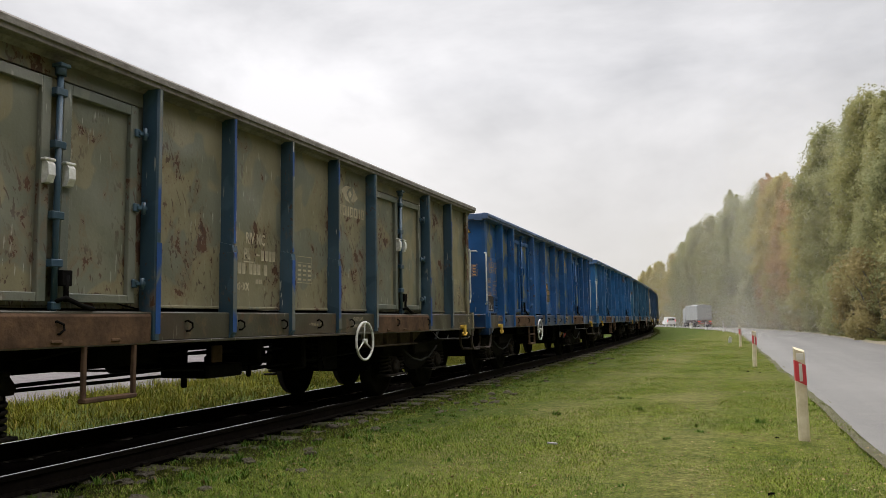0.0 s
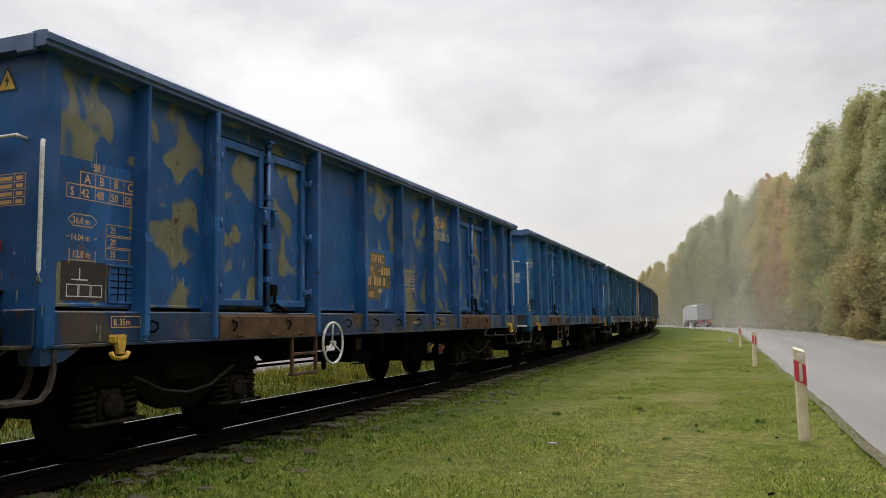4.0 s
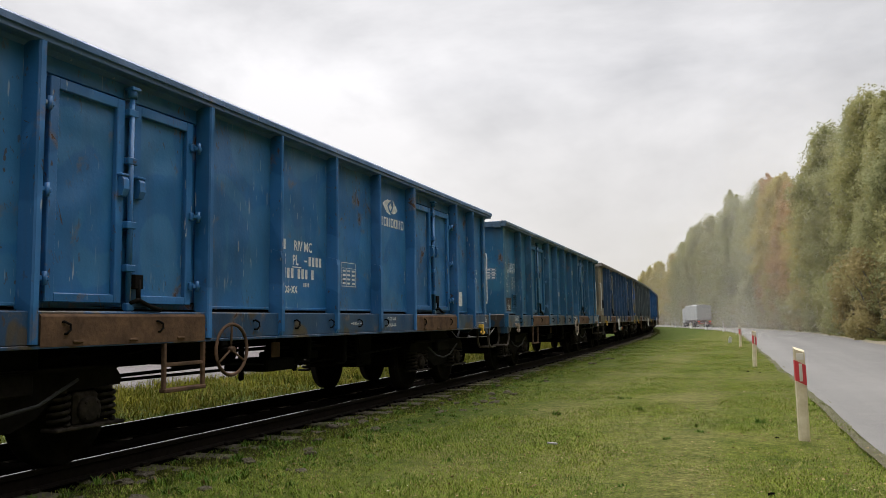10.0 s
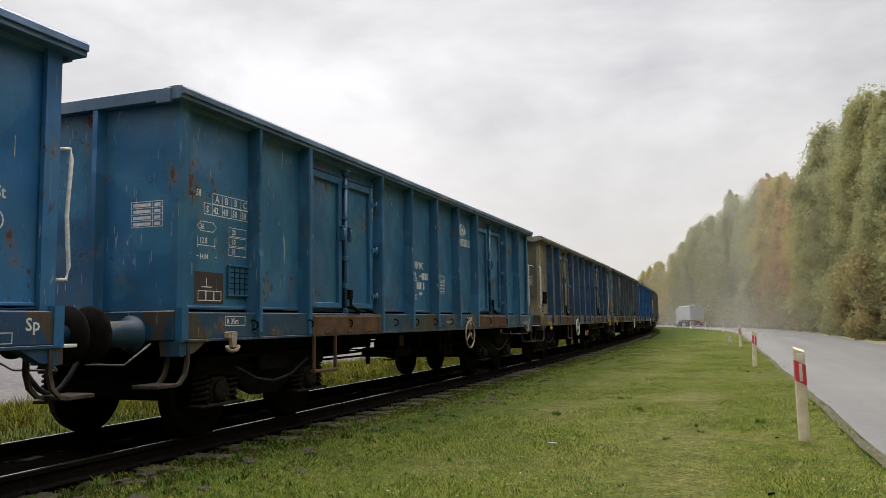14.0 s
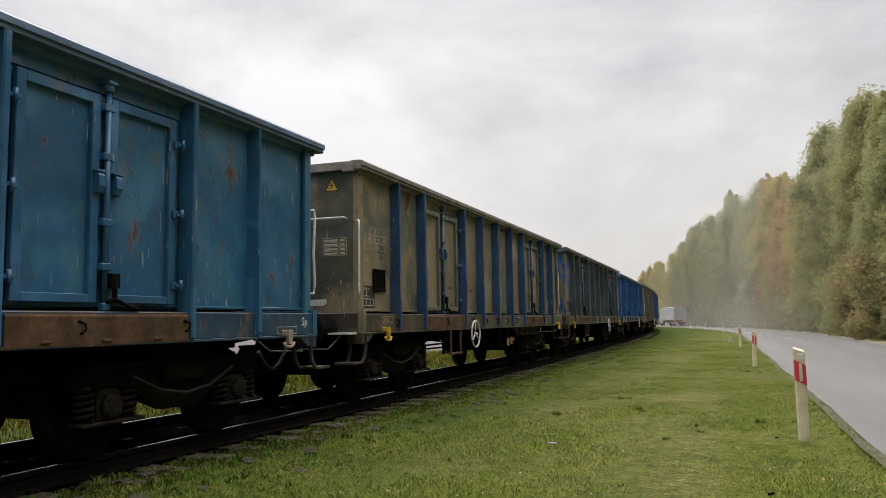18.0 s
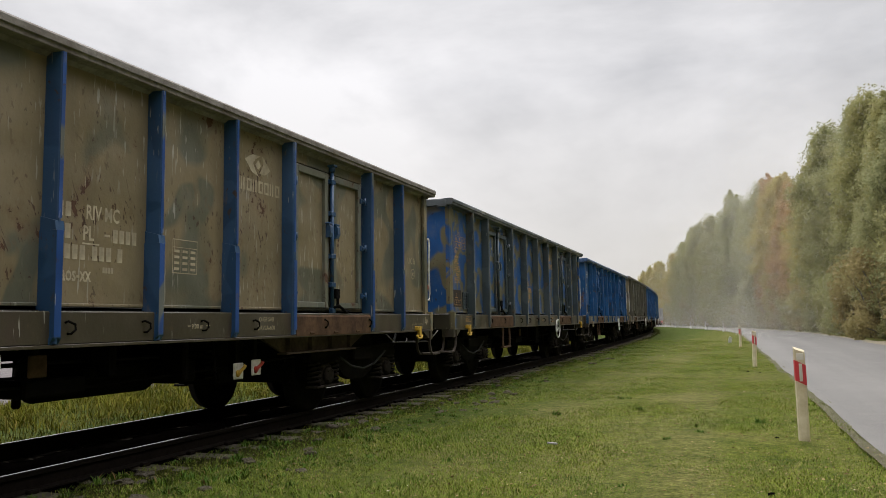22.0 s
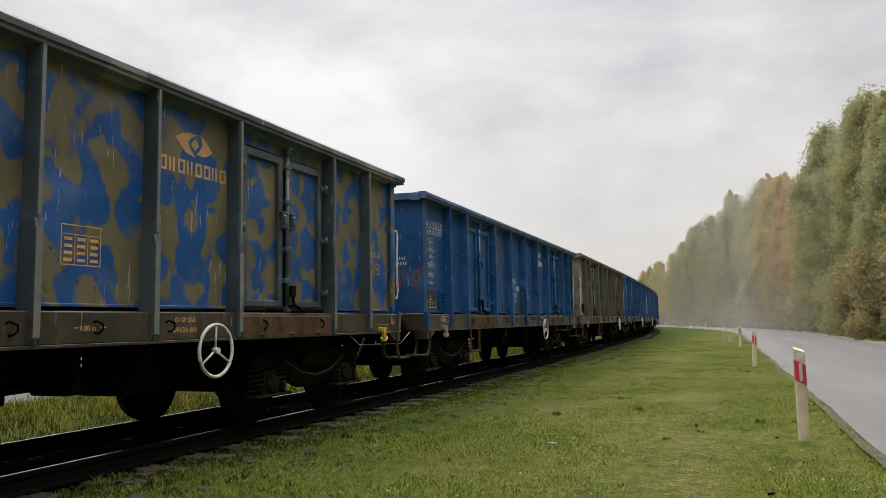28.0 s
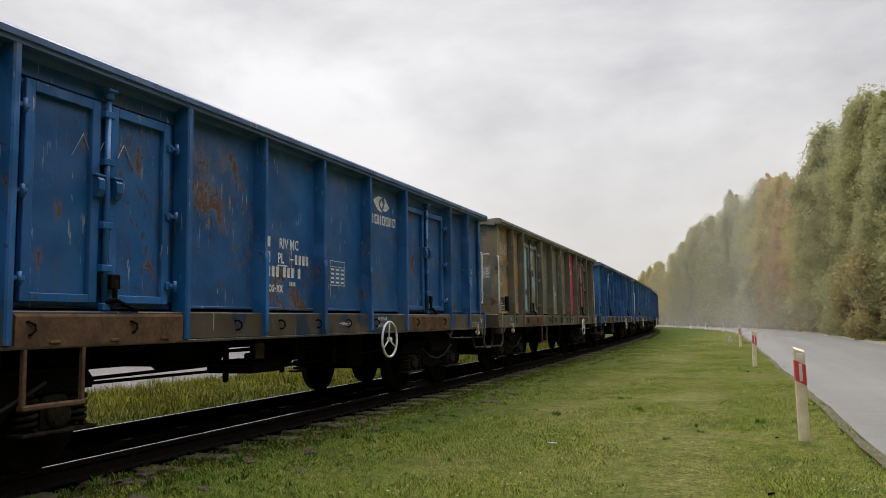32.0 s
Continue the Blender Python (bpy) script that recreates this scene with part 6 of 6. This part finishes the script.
# ---- woods ----
def leaf_material(name, a, b, c3):
    n = Nodes(name)
    rnd_island = n.t.nodes.new("ShaderNodeNewGeometry").outputs["Random Per Island"]
    rnd_tree = n.t.nodes.new("ShaderNodeObjectInfo").outputs["Random"]
    c = n.mix(rnd_island, a, b)
    c = n.mix(n.ramp(n.noise(0.35, 3), 0.40, 0.75, 0.0, 0.7), c, c3)
    c = n.mix(n.ramp(rnd_tree, 0, 1, 0.0, 0.35), c, c3)
    mat = n.done(c, 0.85, gloss=0.06)
    t = n.t.nodes.new("ShaderNodeBsdfTranslucent")
    mixer = n.t.nodes.new("ShaderNodeMixShader")
    mixer.inputs[0].default_value = 0.5
    n.link(c, t.inputs["Color"])
    n.link(n.bsdf.outputs[0], mixer.inputs[1])
    n.link(t.outputs[0], mixer.inputs[2])
    n.link(mixer.outputs[0], n.t.nodes["Material Output"].inputs["Surface"])
    return mat


# leaf colours lightened beyond real foliage to take in the haze
M_LEAF = {
    "green": leaf_material("green_leaves", (0.221, 0.234, 0.103), (0.360, 0.363, 0.168), (0.387, 0.348, 0.153)),
    "grey": leaf_material("grey_green_leaves", (0.252, 0.269, 0.139), (0.387, 0.395, 0.208), (0.365, 0.337, 0.171)),
    "yellow": leaf_material("yellowing_leaves", (0.372, 0.331, 0.121), (0.501, 0.467, 0.176), (0.452, 0.348, 0.130)),
    "rust": leaf_material("rust_red_leaves", (0.410, 0.243, 0.125), (0.501, 0.337, 0.168), (0.398, 0.316, 0.144)),
}
M_LEAF["brown"] = leaf_material("browning_leaves", (0.248, 0.194, 0.097), (0.398, 0.316, 0.161), (0.280, 0.263, 0.111))
M_BARK = soil_material("grey_bark", (0.15, 0.135, 0.11), (0.24, 0.22, 0.18), 4.0)


def leaf_cloud(name, clusters, seed, size):
    """Many small leaf sprays, each a bent quad, gathered round the cluster middles."""
    rng = np.random.default_rng(seed)
    pts = []
    for (x, y, z), r, n in clusters:
        d = rng.normal(size=(n, 3))
        d /= np.linalg.norm(d, axis=1)[:, None]
        d *= (rng.random(n) ** 0.45)[:, None] * r
        pts.append(d * (1.0, 1.0, 1.15) + (x, y, z))
    p = np.concatenate(pts)
    n = len(p)
    u = rng.normal(size=(n, 3))
    u /= np.linalg.norm(u, axis=1)[:, None]
    w = np.cross(u, rng.normal(size=(n, 3)))
    w /= np.linalg.norm(w, axis=1)[:, None]
    s = (size * rng.uniform(0.5, 1.3, n))[:, None]
    v = np.stack([p - u * s, p + w * s * 0.55, p + u * s, p - w * s * 0.55], 1)
    me = bpy.data.meshes.new(name)
    me.vertices.add(n * 4)
    me.vertices.foreach_set("co", v.reshape(-1))
    me.loops.add(n * 4)
    me.loops.foreach_set("vertex_index", np.arange(n * 4))
    me.polygons.add(n)
    me.polygons.foreach_set("loop_start", np.arange(n) * 4)
    me.update(calc_edges=True)
    me.materials.append(None)
    return me


def tree_shape(seed, slim):
    """A trunk with limbs and a crown, about 18 m tall."""
    rng = random.Random(seed)
    wood = Mesh()
    lean = [(0.25 * math.sin(k * 0.7 + seed), 0.25 * math.cos(k * 0.9 + seed), 17.0 * k / 8) for k in range(9)]
    for k in range(8):
        wood.tube([lean[k], lean[k + 1]], 0.24 * (1 - k / 8.6), 7, False)
    clusters = []
    for k in range(120 if slim else 150):
        h = rng.uniform(0.10, 0.98)
        full = math.sin(math.pi * min(1, 0.18 + 0.80 * h)) ** 0.8
        reach = (2.0 if slim else 3.3) * full * rng.uniform(0.35, 1.0)
        a = rng.uniform(0, 6.28)
        foot = lean[min(int(h * 8 * 0.85), 8)]
        tip = (foot[0] + reach * math.cos(a), foot[1] + reach * math.sin(a), 18.0 * h + 0.3 * reach)
        wood.tube([foot, ((foot[0] + tip[0]) / 2, (foot[1] + tip[1]) / 2, (foot[2] + tip[2]) / 2 + 0.3), tip], 0.022, 5, False)
        clusters.append((tip, rng.uniform(0.55, 1.15) * (0.9 if slim else 1.15), rng.randint(170, 260)))
        inner = tuple(0.5 * (foot[j] + tip[j]) for j in range(3))
        clusters.append((inner, 1.1, 70))
    for k in range(22):
        # upright shoots that break the outline
        a, q = rng.uniform(0, 6.28), (1.4 if slim else 2.2) * rng.random()
        h = rng.uniform(11.5, 17.0 - 1.9 * q)
        for step in range(7):
            clusters.append(((q * math.cos(a), q * math.sin(a), h + 0.30 * step), 0.44 * (1 - step / 7.5), 30 - 4 * step))
    for k in range(14):
        a = rng.uniform(0, 6.28)
        h = rng.uniform(13.5, 18.6)
        q = 0.42 * (19.0 - h) * rng.random()
        clusters.append(((lean[7][0] + q * math.cos(a), lean[7][1] + q * math.sin(a), h), 0.25 + 0.11 * (18.8 - h), 110))
    return wood.data("trunk"), leaf_cloud("crown", clusters, seed, 0.112)


def bush_shape(seed):
    rng = random.Random(seed)
    wood, clusters = Mesh(), []
    for k in range(16):
        a, r = rng.uniform(0, 6.28), rng.uniform(0.2, 1.6)
        tip = (r * math.cos(a), r * math.sin(a), rng.uniform(0.5, 3.6))
        wood.tube([(0.2 * math.cos(a), 0.2 * math.sin(a), -0.1), (tip[0] * 0.6, tip[1] * 0.6, tip[2] * 0.7), tip], 0.03, 5, False)
        clusters.append((tip, rng.uniform(0.5, 0.95), rng.randint(220, 360)))
    return wood.data("stem"), leaf_cloud("foliage", clusters, seed, 0.10)


SHAPES = [tree_shape(60 + k, k % 2 == 0) for k in range(6)]
BUSHES = [bush_shape(80 + k) for k in range(4)]


def plant(name, shape, names, x, y, scale, turn, leaf, label, category, group, wide=1.0):
    ob = thing(name, label, category, group, pose(x, y, ground_z(x, y) - 0.05, 0, 0, turn))
    for data, part_name, mat in zip(shape, names, (M_BARK, M_LEAF[leaf])):
        if not data.materials:
            data.materials.append(None)
        piece = new(part_name, data)
        piece.parent = ob
        piece.material_slots[0].link = "OBJECT"
        piece.material_slots[0].material = mat
        piece.matrix_basis = Matrix.Diagonal((scale * wide, scale * wide, scale, 1))
    return ob


TINT = {"green": "green", "grey": "dull grey-green", "yellow": "yellowing", "rust": "rust-red", "brown": "browning"}
WOOD_Y = (-40, 44, 58, 64, 80, 90, 98, 110, 130, 140, 160, 175, 190, 210, 230, 260)
WOOD_H = (15.4, 15.4, 17.0, 18.9, 20.9, 21.5, 18.5, 20.5, 24.0, 24.5, 22.5, 21.0, 18.0, 14.5, 12.0, 11.0)


def leaf_at(y, rng):
    if 97 < y < 107 or 117 < y < 121:
        return "rust"
    if 89 < y < 97 or 107 < y < 117 or y > 185:
        return "yellow"
    return rng.choice(("green", "green", "grey"))


rnd = random.Random(33)
k = 0
# the wood runs on unseen before y 44, added to shade the train's side
for off, step, low in ((9.6, 3.0, 0.93), (14.5, 4.6, 0.95)):
    y = -36.0
    while y < 255:
        x = edge_x(y) + off + rnd.uniform(-0.7, 0.8)
        tall = float(np.interp(y, WOOD_Y, WOOD_H)) / 18.7 * (low + rnd.uniform(-0.16, 0.09))
        leaf = leaf_at(y, rnd)
        plant("tree", SHAPES[k % 6], ("trunk", "crown"), x, y, tall, rnd.uniform(0, 360), leaf, TINT[leaf] + " broadleaf tree in the roadside wood", "tree", "trees of the wood")
        y += rnd.uniform(0.8, 1.2) * step * (1.0 + max(y - 60, 0) / 170)
        k += 1
y = -30.0
while y < 235:
    x = edge_x(y) + rnd.uniform(7.7, 8.9)
    leaf = rnd.choice(("grey", "green", "grey", "brown"))
    plant("bush", BUSHES[k % 4], ("stem", "foliage"), x, y, rnd.uniform(0.75, 1.5), rnd.uniform(0, 360), leaf, TINT[leaf] + " bush at the wood's edge", "bush", "bushes of the wood")
    y += rnd.uniform(1.6, 2.6) * (1.0 + max(y - 60, 0) / 150)
    k += 1

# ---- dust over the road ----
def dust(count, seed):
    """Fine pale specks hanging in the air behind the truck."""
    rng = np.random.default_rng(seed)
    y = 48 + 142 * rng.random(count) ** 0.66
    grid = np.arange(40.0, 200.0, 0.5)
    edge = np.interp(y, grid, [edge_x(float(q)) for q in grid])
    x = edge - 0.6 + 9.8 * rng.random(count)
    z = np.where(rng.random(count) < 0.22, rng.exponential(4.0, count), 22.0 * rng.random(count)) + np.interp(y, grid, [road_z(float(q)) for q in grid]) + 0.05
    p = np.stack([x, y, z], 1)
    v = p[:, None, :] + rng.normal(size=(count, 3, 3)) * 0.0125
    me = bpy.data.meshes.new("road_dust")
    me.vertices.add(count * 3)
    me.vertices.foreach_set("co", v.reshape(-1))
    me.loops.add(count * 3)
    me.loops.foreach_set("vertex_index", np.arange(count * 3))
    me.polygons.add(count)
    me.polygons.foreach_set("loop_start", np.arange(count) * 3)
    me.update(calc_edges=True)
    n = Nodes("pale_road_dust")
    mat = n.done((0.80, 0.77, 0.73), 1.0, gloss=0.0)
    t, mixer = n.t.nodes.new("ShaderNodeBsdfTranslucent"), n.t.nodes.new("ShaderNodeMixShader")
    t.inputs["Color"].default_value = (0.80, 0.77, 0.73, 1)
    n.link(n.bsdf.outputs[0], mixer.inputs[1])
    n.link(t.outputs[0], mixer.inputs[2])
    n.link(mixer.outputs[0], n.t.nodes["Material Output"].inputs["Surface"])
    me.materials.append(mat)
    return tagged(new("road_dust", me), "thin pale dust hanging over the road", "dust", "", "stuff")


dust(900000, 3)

# ---- vehicles on the road ----
M_TRAILER = plain("pale_grey_sheet", (0.36, 0.37, 0.37), (0.29, 0.30, 0.30), 0.55, 0.9)
M_TARP = plain("grey_tarpaulin", (0.30, 0.30, 0.31), (0.38, 0.38, 0.38), 0.7, 1.5)
M_CHASSIS = plain("dark_chassis", (0.05, 0.035, 0.03), (0.09, 0.05, 0.045), 0.7, 4)
M_TYRE = plain("tyre_rubber", (0.02, 0.02, 0.02), (0.035, 0.033, 0.03), 0.85, 9)
M_VAN = plain("white_van_paint", (0.80, 0.80, 0.80), (0.72, 0.72, 0.72), 0.3, 2)
M_GLASS = plain("dark_tinted_glass", (0.02, 0.025, 0.03), (0.03, 0.035, 0.04), 0.08, 2)
n = Nodes("red_tail_light")
n.bsdf.inputs["Emission Color"].default_value, n.bsdf.inputs["Emission Strength"].default_value = (1.0, 0.05, 0.02, 1), 1.6
M_TAIL = n.done((0.5, 0.03, 0.02), 0.3)

truck = thing("tipper_truck", "pale grey tipper semi-trailer truck driving away along the road", "truck")
part("trailer_body", Mesh().box(-1.27, 1.27, -4.0, 4.6, 1.25, 3.75, 0.06), M_TRAILER, truck, "pale grey tipper body")
for k in range(7):
    part("side_rib", Mesh().box(-1.31, -1.265, -3.7 + 1.2 * k, -3.6 + 1.2 * k, 1.3, 3.7, 0.01), M_TRAILER, truck)
for x in (-1.15, -0.4, 0.4, 1.15):
    part("tail_rib", Mesh().box(x - 0.05, x + 0.05, -4.05, -3.99, 1.3, 3.7, 0.01), M_TRAILER, truck)
part("tarpaulin", Mesh().prism([(-1.29, 3.70), (1.29, 3.70), (1.25, 3.82), (0, 4.0), (-1.25, 3.82)], 1, -4.05, 4.65), M_TARP, truck, "grey roll-over tarpaulin")
part("chassis", Mesh().box(-0.5, 0.5, -3.9, 6.8, 0.75, 1.25, 0.03).box(-1.2, 1.2, -4.02, -3.85, 0.55, 0.85, 0.03), M_CHASSIS, truck)
part("cab", Mesh().box(-1.22, 1.22, 5.0, 7.0, 0.7, 3.4, 0.12), plain("grey_cab_paint", (0.26, 0.27, 0.28), (0.31, 0.32, 0.33), 0.4, 3), truck, "dull grey tractor cab")
for a in (-3.0, -1.7, -0.4, 4.3, 6.2):
    for x in (-1.0, 1.0):
        part("wheel", Mesh().lathe([(-0.17, 0.28), (-0.16, 0.46), (-0.12, 0.5), (0.12, 0.5), (0.16, 0.46), (0.17, 0.28)], 24, 0, (x, a, 0.5)), M_TYRE, truck)
for x in (-0.95, 0.95):
    part("tail_light", Mesh().box(x - 0.16, x + 0.16, -4.06, -4.01, 0.90, 1.04, 0.01), M_TAIL, truck, "glowing red tail light")
part("bumper_band", Mesh().box(-1.2, 1.2, -4.06, -4.02, 0.60, 0.70, 0.005), M_RED, truck, "red bumper band")

van = thing("panel_van", "small white panel van driving away along the road", "van")
part("van_body", Mesh().prism([(-2.1, 0.35), (-2.15, 1.0), (-2.05, 1.75), (-1.9, 1.88), (0.3, 1.9), (1.0, 1.2), (2.0, 1.0), (2.1, 0.4)], 0, -0.9, 0.9), M_VAN, van, "white sheet body")
part("rear_window", Mesh().box(-0.68, 0.68, -2.13, -2.07, 1.15, 1.6, 0.01), M_GLASS, van, "dark rear window")
for a in (-1.4, 1.35):
    for x in (-0.78, 0.78):
        part("wheel", Mesh().lathe([(-0.1, 0.2), (-0.09, 0.3), (0.09, 0.3), (0.1, 0.2)], 20, 0, (x, a, 0.31)), M_TYRE, van)
for x in (-0.78, 0.78):
    part("tail_light", Mesh().box(x - 0.07, x + 0.07, -2.16, -2.10, 0.95, 1.35, 0.01), M_TAIL, van, "red tail light")


def lane_pose(y, off):
    """On the road's right-hand lane, heading along it."""
    d = (edge_x(y + 2) - edge_x(y - 2)) / 4
    return pose(edge_x(y) + off, y, road_z(y) + 0.035, 0, 0, math.degrees(math.atan2(-d, 1)))


TRUCK_AT = ((0.0, 148.0), (9.3, 148.0), (10.5, 148.7), (12.0, 150.4), (14.0, 154.0), (14.5, 155.2), (17.0, 163.7), (18.0, 167.2), (19.0, 172.2), (20.0, 176.7), (21.0, 180.9), (24.0, 194.7), (26.0, 204.7), (29.0, 217.7), (31.0, 227.7), (32.0, 231.7))
VAN_AT = ((0.0, 172.0), (1.0, 175.5), (2.0, 180.0), (3.0, 186.0), (5.0, 198.0), (8.0, 216.0), (10.0, 226.0), (12.0, 228.0), (32.0, 228.0))


def motions():
    times = [0.0, 1 / 30] + [0.5 * k for k in range(1, 64)] + [32.0 - 1 / 30, 32.0]
    turns = [0.0, 1 / 30] + [0.2 * k for k in range(1, 160)] + [32.0 - 1 / 30, 32.0]
    for i, (car, sets) in enumerate(TRAIN):
        gap, rows = 14.04 * (i - 2) + WAGONS[i]["off"], []
        for t in times:
            s = train_s(t) + gap
            (x0, y0, _), (x1, y1, _) = track(s - 4.5), track(s + 4.5)
            rows.append((t, pose((x0 + x1) / 2, (y0 + y1) / 2, 0, 0, 0, math.degrees(math.atan2(x0 - x1, y1 - y0)))))
        walk(car, rows)
        for k, wheels in enumerate(sets):
            y = 0.9 if k % 2 else -0.9
            walk(wheels, [(t, pose(0, y, 0.46, math.degrees((train_s(0) - train_s(t)) / 0.46) + 37 * i + 20 * k)) for t in turns])
    walk(truck, [(t, lane_pose(y, 4.4) @ pose(0, 0, 0, 0, 0, 2)) for t, y in TRUCK_AT])
    walk(van, [(t, lane_pose(y, 4.4)) for t, y in VAN_AT])


motions()
